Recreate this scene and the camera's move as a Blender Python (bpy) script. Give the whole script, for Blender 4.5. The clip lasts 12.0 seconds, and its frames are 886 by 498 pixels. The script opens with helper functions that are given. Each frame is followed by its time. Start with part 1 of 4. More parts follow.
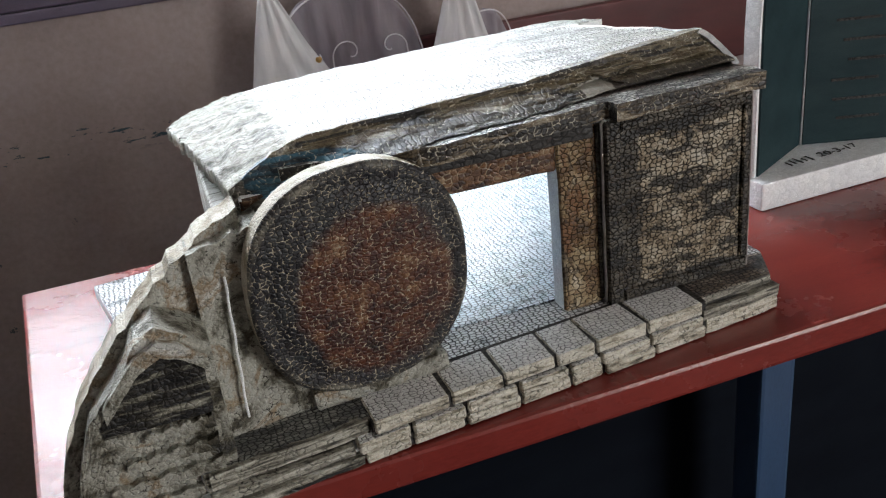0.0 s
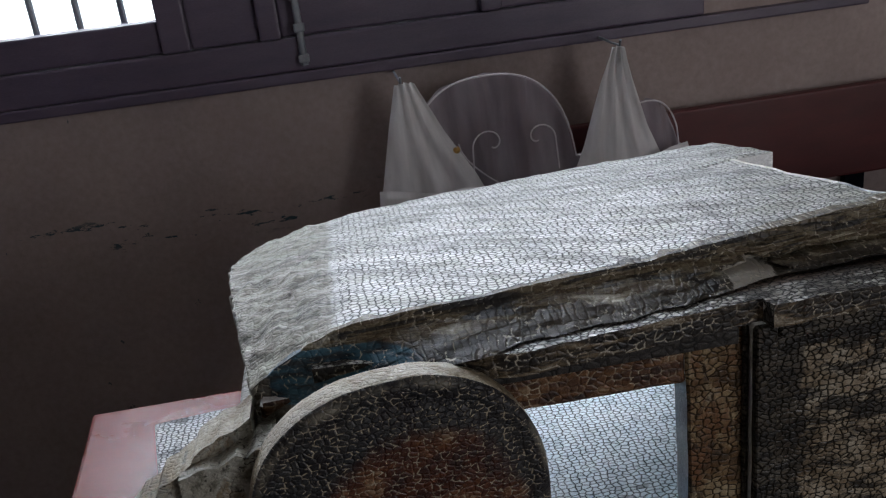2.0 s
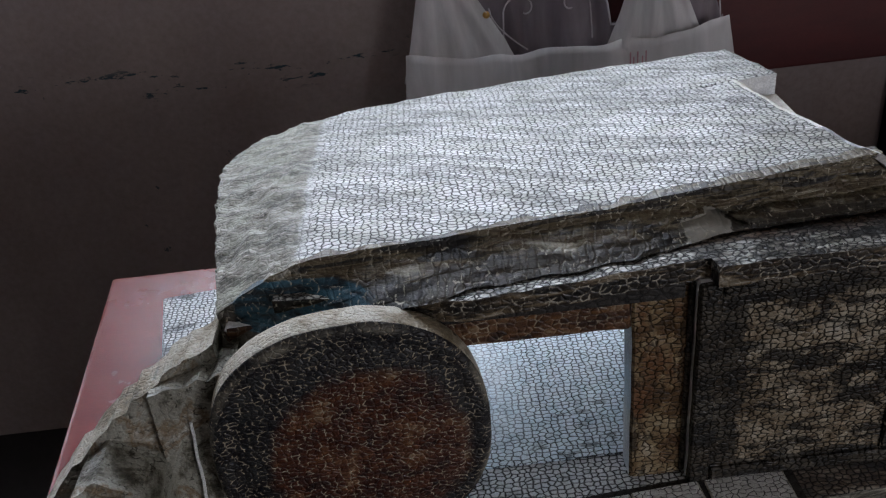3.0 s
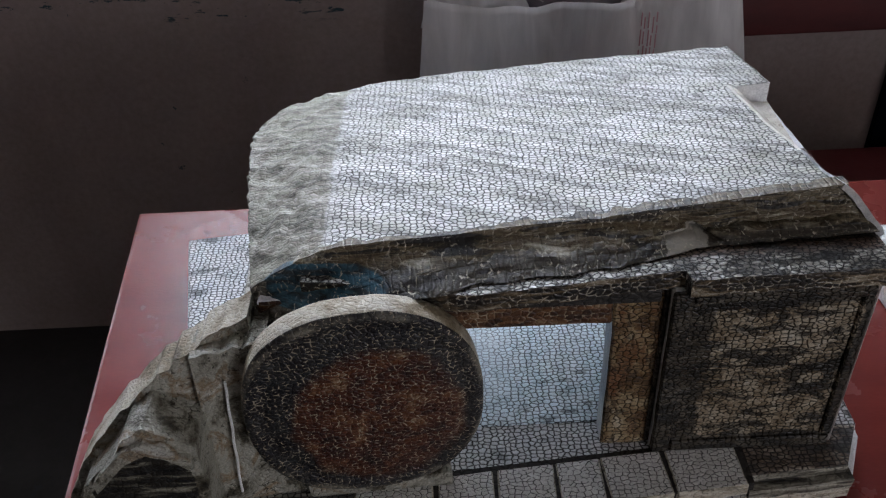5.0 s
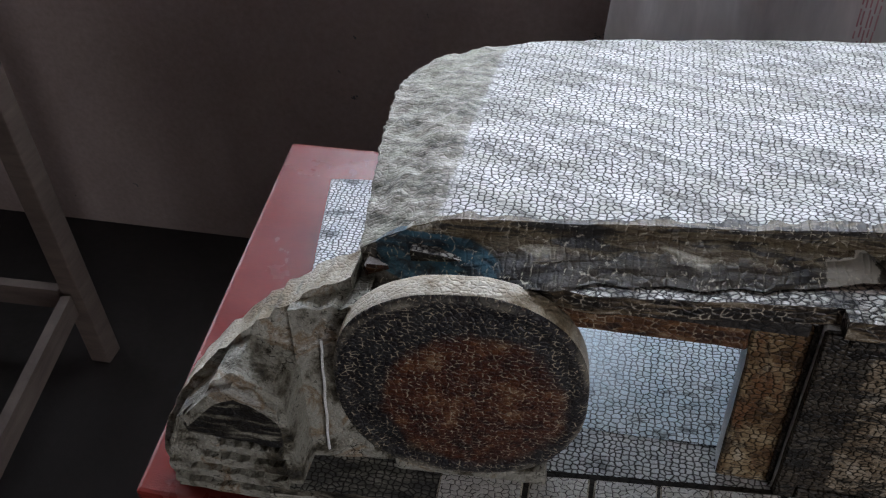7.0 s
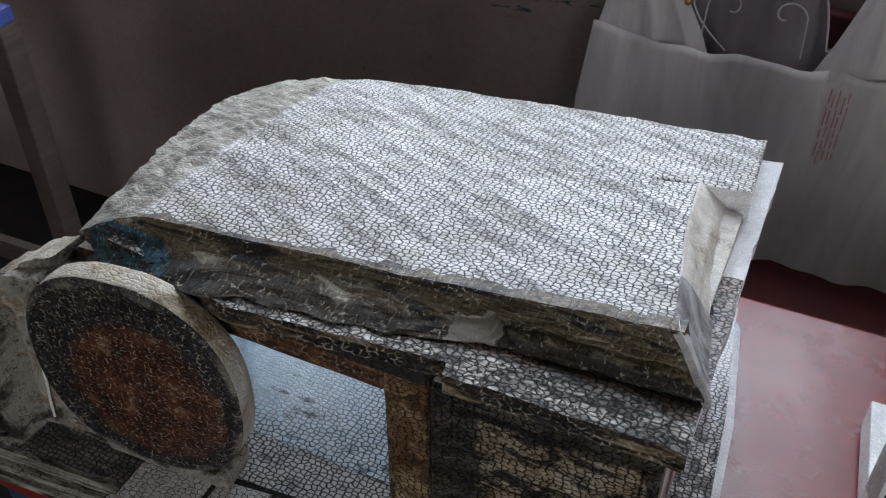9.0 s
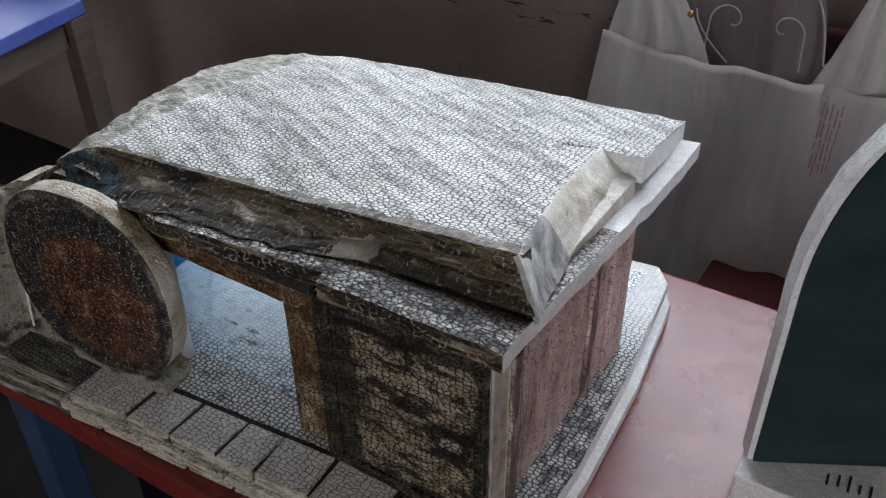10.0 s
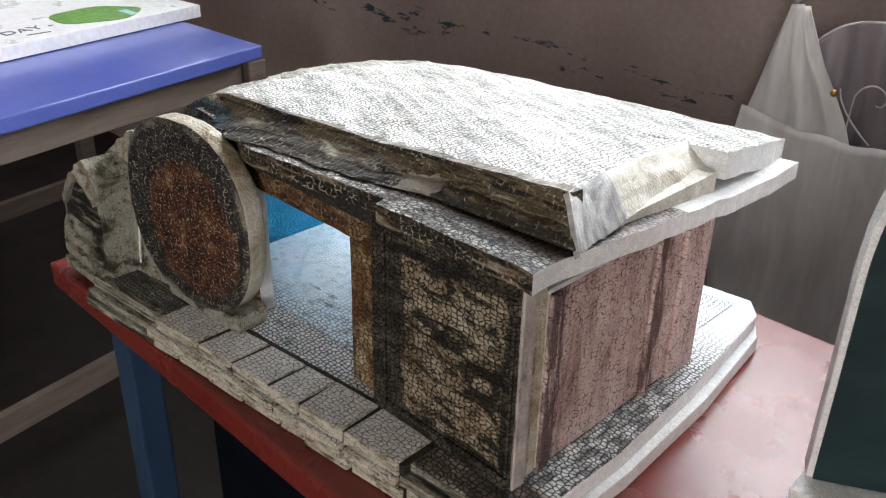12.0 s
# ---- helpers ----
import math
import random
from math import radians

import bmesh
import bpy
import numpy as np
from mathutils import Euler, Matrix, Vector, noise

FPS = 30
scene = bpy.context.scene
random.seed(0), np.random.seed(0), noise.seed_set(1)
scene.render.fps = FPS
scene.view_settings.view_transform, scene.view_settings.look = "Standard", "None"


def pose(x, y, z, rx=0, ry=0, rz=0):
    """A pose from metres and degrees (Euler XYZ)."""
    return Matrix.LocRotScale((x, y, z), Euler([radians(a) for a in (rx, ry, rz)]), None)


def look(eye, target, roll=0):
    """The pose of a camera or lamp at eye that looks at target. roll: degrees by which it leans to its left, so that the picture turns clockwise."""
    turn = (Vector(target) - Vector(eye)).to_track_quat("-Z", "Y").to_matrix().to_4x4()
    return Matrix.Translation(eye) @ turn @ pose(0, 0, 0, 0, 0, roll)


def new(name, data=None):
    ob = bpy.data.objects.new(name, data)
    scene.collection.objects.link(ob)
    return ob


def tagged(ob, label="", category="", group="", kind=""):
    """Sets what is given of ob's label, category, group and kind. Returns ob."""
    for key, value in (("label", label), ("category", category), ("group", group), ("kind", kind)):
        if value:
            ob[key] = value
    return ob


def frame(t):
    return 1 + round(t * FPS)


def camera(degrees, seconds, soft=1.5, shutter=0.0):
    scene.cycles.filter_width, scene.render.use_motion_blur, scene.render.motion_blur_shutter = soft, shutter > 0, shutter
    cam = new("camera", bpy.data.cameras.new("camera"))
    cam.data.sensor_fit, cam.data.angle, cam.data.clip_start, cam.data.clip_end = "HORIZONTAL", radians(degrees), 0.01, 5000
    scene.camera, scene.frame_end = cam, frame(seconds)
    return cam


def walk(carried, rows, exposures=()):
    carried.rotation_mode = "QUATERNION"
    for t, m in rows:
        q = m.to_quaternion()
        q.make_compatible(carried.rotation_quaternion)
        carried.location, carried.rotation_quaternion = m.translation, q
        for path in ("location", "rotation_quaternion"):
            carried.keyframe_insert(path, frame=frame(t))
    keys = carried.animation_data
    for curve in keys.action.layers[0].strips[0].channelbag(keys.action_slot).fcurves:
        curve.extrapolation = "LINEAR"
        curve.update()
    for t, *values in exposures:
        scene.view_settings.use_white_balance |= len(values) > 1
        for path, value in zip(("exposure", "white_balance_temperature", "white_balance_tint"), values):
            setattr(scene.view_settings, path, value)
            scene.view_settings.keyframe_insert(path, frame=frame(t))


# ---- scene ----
cam = camera(53.17, 12.0, 1.2)
# seconds, x, y, z, then the three angles of pose()
ROWS = [
    (0.0, 0.0113, 0.0016, 1.1831, 64.85, 6.16, -20.13),
    (0.5, 0.0282, 0.0436, 1.1893, 64.88, 6.57, -19.34),
    (1.0, 0.0525, 0.0859, 1.1946, 66.24, 7.02, -17.32),
    (1.5, 0.0755, 0.1363, 1.1951, 68.05, 7.16, -12.97),
    (2.0, 0.1258, 0.1677, 1.2103, 69.08, 6.61, -8.27),
    (2.5, 0.1564, 0.1859, 1.2016, 64.86, 6.37, -5.06),
    (3.0, 0.1965, 0.1771, 1.2777, 58.10, 5.53, -3.53),
    (3.2, 0.1939, 0.1605, 1.3204, 55.44, 4.19, -3.08),
    (4.8, 0.1905, 0.1568, 1.3680, 52.09, 2.15, -1.99),
    (5.0, 0.1932, 0.1511, 1.3718, 52.01, 2.27, -1.46),
    (5.5, 0.2083, 0.1671, 1.3651, 51.78, 2.58, -0.23),
    (6.0, 0.2111, 0.1749, 1.3646, 51.16, 3.07, 1.85),
    (6.5, 0.2161, 0.1770, 1.3617, 49.50, 2.92, 6.54),
    (6.7, 0.2173, 0.1908, 1.3575, 48.65, 2.81, 9.32),
    (8.3, 0.4285, 0.2348, 1.3644, 51.86, 0.52, 21.51),
    (8.5, 0.4861, 0.2493, 1.3563, 51.63, -0.00, 23.24),
    (9.0, 0.5234, 0.2798, 1.3548, 52.26, 0.03, 25.44),
    (9.5, 0.6356, 0.2781, 1.3413, 53.09, 0.49, 29.19),
    (10.0, 0.7002, 0.2562, 1.3438, 54.49, 0.56, 32.48),
    (10.5, 0.7207, 0.2747, 1.3165, 55.66, 0.77, 33.71),
    (11.0, 0.7957, 0.2443, 1.2873, 56.62, -0.33, 36.84),
    (11.5, 0.8202, 0.2357, 1.2589, 58.60, -1.08, 41.68),
    (12.0, 0.8091, 0.2352, 1.2369, 62.70, -1.01, 45.23),
]
EXPOSURES = [(0.0, 1.45, 6250, 10), (1.0, 1.0, 6250, 11), (2.0, 0.1, 6100, 13), (2.6, 0.08, 6000, 14), (3.2, 0.2, 6000, 14), (5.0, 0.35, 6050, 15), (6.7, 0.42, 6050, 15), (8.5, 0.38, 6050, 13), (9.5, 0.45, 6100, 14), (10.5, 0.68, 6250, 12), (11.0, 0.78, 6350, 12), (12.0, 1.25, 6650, 11)]
walk(cam, [(t, pose(*p)) for t, *p in ROWS], EXPOSURES)

# ---- world and lights ----
world = bpy.data.worlds.new("sky")
scene.world = world
world.use_nodes = True
wn = world.node_tree
sky = wn.nodes.new("ShaderNodeTexSky")
sky.sky_type, sky.sun_disc, sky.sun_elevation, sky.sun_rotation = "NISHITA", False, radians(50), radians(165)
wn.links.new(sky.outputs[0], wn.nodes["Background"].inputs[0])
wn.nodes["Background"].inputs[1].default_value = 0.12

sun = bpy.data.lights.new("sun", "SUN")
sun.energy, sun.angle, sun.color = 3.0, radians(0.5), (1.0, 0.95, 0.88)
new("sun", sun).matrix_world = look((1.0, -3.73, 4.6), (0, 0, 0))

WALL_Y = 1.68


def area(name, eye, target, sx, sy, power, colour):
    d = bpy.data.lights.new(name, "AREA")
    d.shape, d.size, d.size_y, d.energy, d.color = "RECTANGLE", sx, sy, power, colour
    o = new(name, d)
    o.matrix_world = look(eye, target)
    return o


area("window_daylight", (0.16, WALL_Y + 0.09, 1.64), (0.16, 0.2, 1.0), 1.18, 0.90, 17.5, (0.90, 0.96, 1.0))
area("window_daylight", (-1.55, WALL_Y + 0.09, 1.62), (-1.2, 0.2, 0.9), 0.95, 0.95, 7, (0.90, 0.96, 1.0))
# Added fill on the model's front; no source is known there.
area("front_fill", (2.3, -2.35, 1.3), (0.3, 0.6, 0.9), 1.2, 1.9, 29, (1.0, 0.95, 0.9))


# ---- materials ----
def mat(name, rough=0.6, metal=0.0, spec=0.5):
    m = bpy.data.materials.new(name)
    m.use_nodes = True
    nt = m.node_tree
    b = nt.nodes["Principled BSDF"]
    b.inputs["Roughness"].default_value, b.inputs["Metallic"].default_value = rough, metal
    b.inputs["Specular IOR Level"].default_value = spec
    return m, nt, b


def link(nt, a, b):
    nt.links.new(a, b)


def coords(nt, stretch=(1, 1, 1)):
    tc, mp = nt.nodes.new("ShaderNodeTexCoord"), nt.nodes.new("ShaderNodeMapping")
    mp.inputs["Scale"].default_value = stretch
    link(nt, tc.outputs["Object"], mp.inputs["Vector"])
    return mp.outputs[0]


def noise_of(nt, vec, scale, detail=4, rough=0.6, distort=0.0):
    n = nt.nodes.new("ShaderNodeTexNoise")
    n.inputs["Scale"].default_value, n.inputs["Detail"].default_value = scale, detail
    n.inputs["Roughness"].default_value, n.inputs["Distortion"].default_value = rough, distort
    link(nt, vec, n.inputs["Vector"])
    return n.outputs["Fac"]


def ramp(nt, fac, stops):
    r = nt.nodes.new("ShaderNodeValToRGB")
    e = r.color_ramp.elements
    while len(e) < len(stops):
        e.new(0.5)
    for k, (p, c) in zip(e, stops):
        k.position = p
        k.color = (c, c, c, 1) if isinstance(c, (int, float)) else (*c, 1)
    link(nt, fac, r.inputs[0])
    return r.outputs[0]


def mix(nt, fac, a, b, mode="MIX"):
    n = nt.nodes.new("ShaderNodeMix")
    n.data_type, n.blend_type = "RGBA", mode
    for sock, v in ((n.inputs[0], fac), (n.inputs[6], a), (n.inputs[7], b)):
        if isinstance(v, (int, float)):
            sock.default_value = v
        elif isinstance(v, tuple):
            sock.default_value = (*v, 1)
        else:
            link(nt, v, sock)
    return n.outputs[2]


def maths(nt, op, a, b=0.0):
    n = nt.nodes.new("ShaderNodeMath")
    n.operation = op
    for sock, v in zip(n.inputs, (a, b)):
        if isinstance(v, (int, float)):
            sock.default_value = v
        else:
            link(nt, v, sock)
    return n.outputs[0]


def bump(nt, b, height, strength=0.4, dist=0.002):
    n = nt.nodes.new("ShaderNodeBump")
    n.inputs["Strength"].default_value, n.inputs["Distance"].default_value = strength, dist
    link(nt, height, n.inputs["Height"])
    link(nt, n.outputs[0], b.inputs["Normal"])


def cells(nt, size, plane="", rand=0.8, warp=0.0017):
    """The beads of the foam: distance to their joints in bead sizes, a value per bead and the bead's own place.
    plane names the two axes of a flat face; without it the beads fill the body."""
    tc = nt.nodes.new("ShaderNodeTexCoord")
    nz = nt.nodes.new("ShaderNodeTexNoise")
    nz.inputs["Scale"].default_value = 130
    link(nt, tc.outputs["Object"], nz.inputs["Vector"])
    v = nt.nodes.new("ShaderNodeVectorMath")
    v.operation = "MULTIPLY_ADD"
    link(nt, nz.outputs["Color"], v.inputs[0])
    v.inputs[1].default_value = (warp * 2, warp * 2, warp * 2)
    link(nt, tc.outputs["Object"], v.inputs[2])
    vec = v.outputs[0]
    if plane:
        sp, cb = nt.nodes.new("ShaderNodeSeparateXYZ"), nt.nodes.new("ShaderNodeCombineXYZ")
        link(nt, vec, sp.inputs[0])
        for k, a in enumerate(plane):
            link(nt, sp.outputs["xyz".index(a)], cb.inputs[k])
        vec = cb.outputs[0]
    sq = nt.nodes.new("ShaderNodeMapping")
    sq.inputs["Scale"].default_value = (0.82, 1.1, 1.1)
    link(nt, vec, sq.inputs["Vector"])
    edge = per = where = None
    for feature in ("DISTANCE_TO_EDGE", "F1"):
        vo = nt.nodes.new("ShaderNodeTexVoronoi")
        vo.voronoi_dimensions = "2D" if plane else "3D"
        vo.feature = feature
        vo.inputs["Scale"].default_value, vo.inputs["Randomness"].default_value = 1 / size, rand
        link(nt, sq.outputs[0], vo.inputs["Vector"])
        if feature == "F1":
            per, where = vo.outputs["Color"], vo.outputs["Position"]
        else:
            edge = vo.outputs["Distance"]
    if plane:
        sp, cb = nt.nodes.new("ShaderNodeSeparateXYZ"), nt.nodes.new("ShaderNodeCombineXYZ")
        link(nt, where, sp.inputs[0])
        for k, a in enumerate(plane):
            link(nt, sp.outputs[k], cb.inputs["xyz".index(a)])
        where = cb.outputs[0]
    return edge, per, where


def foam(name, paint, line, size=0.0065, width=0.09, cover=(0.3, 0.6), rough=0.55, scale=28, stretch=(1, 1, 1), extra=None, depth=0.0014, spec=0.35, dots=0.0, hide=None, gloss=0.0, broken=0.0, matt=0.0, plane="", rand=0.8, by_bead=0.0, on_pale=None):
    """Painted polystyrene: paint is a ramp of colours over a patchy noise, line the colour in the bead joints,
    cover how the joints come and go over the surface, by_bead how far each bead keeps to one colour,
    on_pale the colour of the joints between pale beads."""
    m, nt, b = mat(name, rough, spec=spec)
    edge, per, where = cells(nt, size, plane, rand)
    patch = noise_of(nt, coords(nt, stretch), scale, 6, 0.65, 0.6)
    if by_bead:
        mp = nt.nodes.new("ShaderNodeMapping")
        mp.inputs["Scale"].default_value = stretch
        link(nt, where, mp.inputs["Vector"])
        whole = noise_of(nt, mp.outputs[0], scale, 6, 0.65, 0.6)
        patch = maths(nt, "ADD", maths(nt, "MULTIPLY", patch, 1 - by_bead), maths(nt, "MULTIPLY", whole, by_bead))
        patch = maths(nt, "ADD", patch, maths(nt, "MULTIPLY", maths(nt, "SUBTRACT", per, 0.5), 0.10))
    col = ramp(nt, patch, paint)
    grain = ramp(nt, noise_of(nt, coords(nt), 900, 2), [(0.3, 0.72), (0.7, 1.08)])
    col = mix(nt, 1.0, col, grain, "MULTIPLY")
    bead = ramp(nt, per, [(0.0, 0.86), (1.0, 1.10)])
    col = mix(nt, 0.8, col, bead, "MULTIPLY")
    if extra:
        col = extra(nt, col)
    joint = ramp(nt, edge, [(width * 0.2, 1.0), (width * 1.45, 0.0)])
    amount = ramp(nt, noise_of(nt, coords(nt), 55, 5, 0.7), [(cover[0], 0.0), (cover[1], 1.0)])
    if broken:
        amount = maths(nt, "MULTIPLY", amount, ramp(nt, noise_of(nt, coords(nt), 260, 3, 0.6), [(broken - 0.03, 0.0), (broken + 0.03, 1.0)]))
    if hide:
        amount = maths(nt, "MULTIPLY", amount, maths(nt, "SUBTRACT", 1.0, hide(nt)))
    if on_pale:
        bw = nt.nodes.new("ShaderNodeRGBToBW")
        link(nt, col, bw.inputs[0])
        pale = ramp(nt, bw.outputs[0], [(0.10, 0.0), (0.20, 1.0)])
        amount = maths(nt, "MAXIMUM", amount, maths(nt, "MULTIPLY", pale, 0.85))
        line = mix(nt, pale, line, on_pale)
    inked = maths(nt, "MULTIPLY", joint, amount)
    dull = maths(nt, "SUBTRACT", 1.0, maths(nt, "MULTIPLY", inked, 0.9))
    if matt:
        dull = maths(nt, "MULTIPLY", dull, maths(nt, "SUBTRACT", 1.0, maths(nt, "MULTIPLY", hide(nt), matt)))
    b.inputs["Coat Roughness"].default_value = 0.3
    link(nt, maths(nt, "MULTIPLY", dull, gloss), b.inputs["Coat Weight"])
    link(nt, maths(nt, "MULTIPLY", dull, spec), b.inputs["Specular IOR Level"])
    col = mix(nt, inked, col, line)
    if dots:
        spots = ramp(nt, noise_of(nt, coords(nt), 330, 3, 0.7), [(0.62, 0.0), (0.7, 1.0)])
        col = mix(nt, maths(nt, "MULTIPLY", spots, dots), col, line)
    link(nt, col, b.inputs["Base Color"])
    rr = ramp(nt, noise_of(nt, coords(nt), 70, 4), [(0.3, rough - 0.13), (0.7, rough + 0.18)])
    link(nt, rr, b.inputs["Roughness"])
    h = maths(nt, "ADD", maths(nt, "MULTIPLY", ramp(nt, edge, [(0.0, 0.0), (0.22, 1.0)]), 0.6), noise_of(nt, coords(nt), 210, 4))
    bump(nt, b, h, 0.6, depth)
    return m


def along(nt, axis, lo, hi):
    """0 to 1 along one axis between two places."""
    tc, sx = nt.nodes.new("ShaderNodeTexCoord"), nt.nodes.new("ShaderNodeSeparateXYZ")
    link(nt, tc.outputs["Object"], sx.inputs[0])
    mr = nt.nodes.new("ShaderNodeMapRange")
    mr.inputs[1].default_value, mr.inputs[2].default_value = lo, hi
    link(nt, sx.outputs[axis], mr.inputs[0])
    return mr.outputs[0]


def patchy(nt, mask, scale=40, soft=0.35):
    """A worn edge for a painted zone."""
    n = noise_of(nt, coords(nt), scale, 5, 0.7)
    s = maths(nt, "ADD", mask, maths(nt, "MULTIPLY", maths(nt, "SUBTRACT", n, 0.5), soft * 2))
    return ramp(nt, s, [(0.45, 0.0), (0.55, 1.0)])


CREAM, OLIVE, BROWN, RUST, BLACK = (0.55, 0.52, 0.42), (0.17, 0.16, 0.10), (0.10, 0.06, 0.03), (0.13, 0.045, 0.02), (0.012, 0.012, 0.012)
WHITE = (0.80, 0.81, 0.80)


def roof_paint(nt, col):
    end = patchy(nt, along(nt, 0, 0.120, 0.088), 60, 0.2)
    grey = ramp(nt, noise_of(nt, coords(nt, (22, 50, 40)), 2.2, 6, 0.72, 0.5), [(0.36, (0.06, 0.055, 0.045)), (0.44, (0.23, 0.215, 0.175)), (0.54, (0.40, 0.385, 0.335)), (0.68, (0.54, 0.53, 0.49))])
    col = mix(nt, end, col, grey)
    wash = ramp(nt, noise_of(nt, coords(nt, (14, 30, 20)), 1.6, 5, 0.7), [(0.42, 0.0), (0.60, 0.75)])
    col = mix(nt, wash, col, (0.38, 0.385, 0.31))
    turn = nt.nodes.new("ShaderNodeVectorRotate")
    turn.rotation_type = "Z_AXIS"
    turn.inputs["Angle"].default_value = radians(24)
    link(nt, coords(nt), turn.inputs["Vector"])
    st = nt.nodes.new("ShaderNodeMapping")
    st.inputs["Scale"].default_value = (7, 75, 20)
    link(nt, turn.outputs[0], st.inputs["Vector"])
    strokes = ramp(nt, noise_of(nt, st.outputs[0], 1.4, 5, 0.65), [(0.47, 0.0), (0.57, 0.88)])
    strokes = maths(nt, "MULTIPLY", strokes, ramp(nt, noise_of(nt, coords(nt), 190, 3, 0.6), [(0.40, 0.35), (0.58, 1.0)]))
    return mix(nt, strokes, col, (0.10, 0.10, 0.085))


def band_paint(nt, col):
    """Olive end, a teal streak low down beside it, dark streaks and bare patches beside the crack."""
    end = patchy(nt, along(nt, 0, 0.130, 0.075), 60, 0.35)
    col = mix(nt, maths(nt, "MULTIPLY", end, 0.75), col, ramp(nt, noise_of(nt, coords(nt, (40, 40, 90)), 2, 5, 0.7), [(0.4, (0.09, 0.075, 0.04)), (0.5, (0.36, 0.34, 0.26)), (0.62, (0.5, 0.49, 0.44))]))
    low = patchy(nt, along(nt, 2, 0.985, 0.970), 45, 0.45)
    col = mix(nt, maths(nt, "MULTIPLY", low, 0.72), col, BLACK)
    blue = patchy(nt, maths(nt, "MULTIPLY", maths(nt, "MULTIPLY", along(nt, 0, 0.052, 0.070), along(nt, 0, 0.185, 0.125)), maths(nt, "MULTIPLY", along(nt, 2, 0.981, 0.974), along(nt, 2, 0.950, 0.957))), 60, 0.3)
    col = mix(nt, maths(nt, "MULTIPLY", blue, 0.8), col, ramp(nt, noise_of(nt, coords(nt, (20, 20, 120)), 2, 4), [(0.42, (0.008, 0.02, 0.032)), (0.6, (0.03, 0.12, 0.18))]))
    bare = patchy(nt, maths(nt, "MULTIPLY", maths(nt, "MULTIPLY", along(nt, 0, 0.340, 0.360), along(nt, 0, 0.39, 0.375)), along(nt, 2, 0.984, 0.977)), 110, 0.6)
    return mix(nt, maths(nt, "MULTIPLY", bare, 0.5), col, (0.52, 0.50, 0.44))


def stone_paint(nt, col):
    """A broad black ring, thinner towards the doorway, and a pale worn line near the edge."""
    mp = nt.nodes.new("ShaderNodeMapping")
    tc = nt.nodes.new("ShaderNodeTexCoord")
    mp.inputs["Location"].default_value, mp.inputs["Scale"].default_value = (-0.010, 0.0, 0.010), (1.06, 0.0, 0.97)
    link(nt, tc.outputs["Object"], mp.inputs["Vector"])
    v = nt.nodes.new("ShaderNodeVectorMath")
    v.operation = "LENGTH"
    link(nt, mp.outputs[0], v.inputs[0])
    r = maths(nt, "ADD", v.outputs["Value"], maths(nt, "MULTIPLY", maths(nt, "SUBTRACT", noise_of(nt, coords(nt), 35, 5), 0.5), 0.026))
    ring = ramp(nt, r, [(0.0, 0.0), (0.060, 0.0), (0.070, 0.93), (0.2, 0.93)])
    col = mix(nt, ring, col, ramp(nt, noise_of(nt, coords(nt), 60, 4), [(0.4, (0.006, 0.008, 0.011)), (0.7, (0.03, 0.034, 0.034))]))
    v2 = nt.nodes.new("ShaderNodeVectorMath")
    v2.operation = "LENGTH"
    link(nt, tc.outputs["Object"], v2.inputs[0])
    r2 = maths(nt, "ADD", v2.outputs["Value"], maths(nt, "MULTIPLY", maths(nt, "SUBTRACT", noise_of(nt, coords(nt), 25, 4), 0.5), 0.012))
    worn = ramp(nt, r2, [(0.0865, 0.0), (0.090, 0.55), (0.0945, 0.0)])
    broke = ramp(nt, noise_of(nt, coords(nt), 22, 4), [(0.45, 0.0), (0.6, 1.0)])
    return mix(nt, maths(nt, "MULTIPLY", worn, broke), col, (0.34, 0.32, 0.25))


def inner_paint(nt, col):
    front = patchy(nt, along(nt, 1, 0.80, 0.62), 30, 0.3)
    dark = ramp(nt, noise_of(nt, coords(nt, (22, 60, 1)), 1.3, 5, 0.7), [(0.57, 0.0), (0.63, 0.8)])
    return mix(nt, maths(nt, "MULTIPLY", front, dark), col, (0.05, 0.055, 0.06))


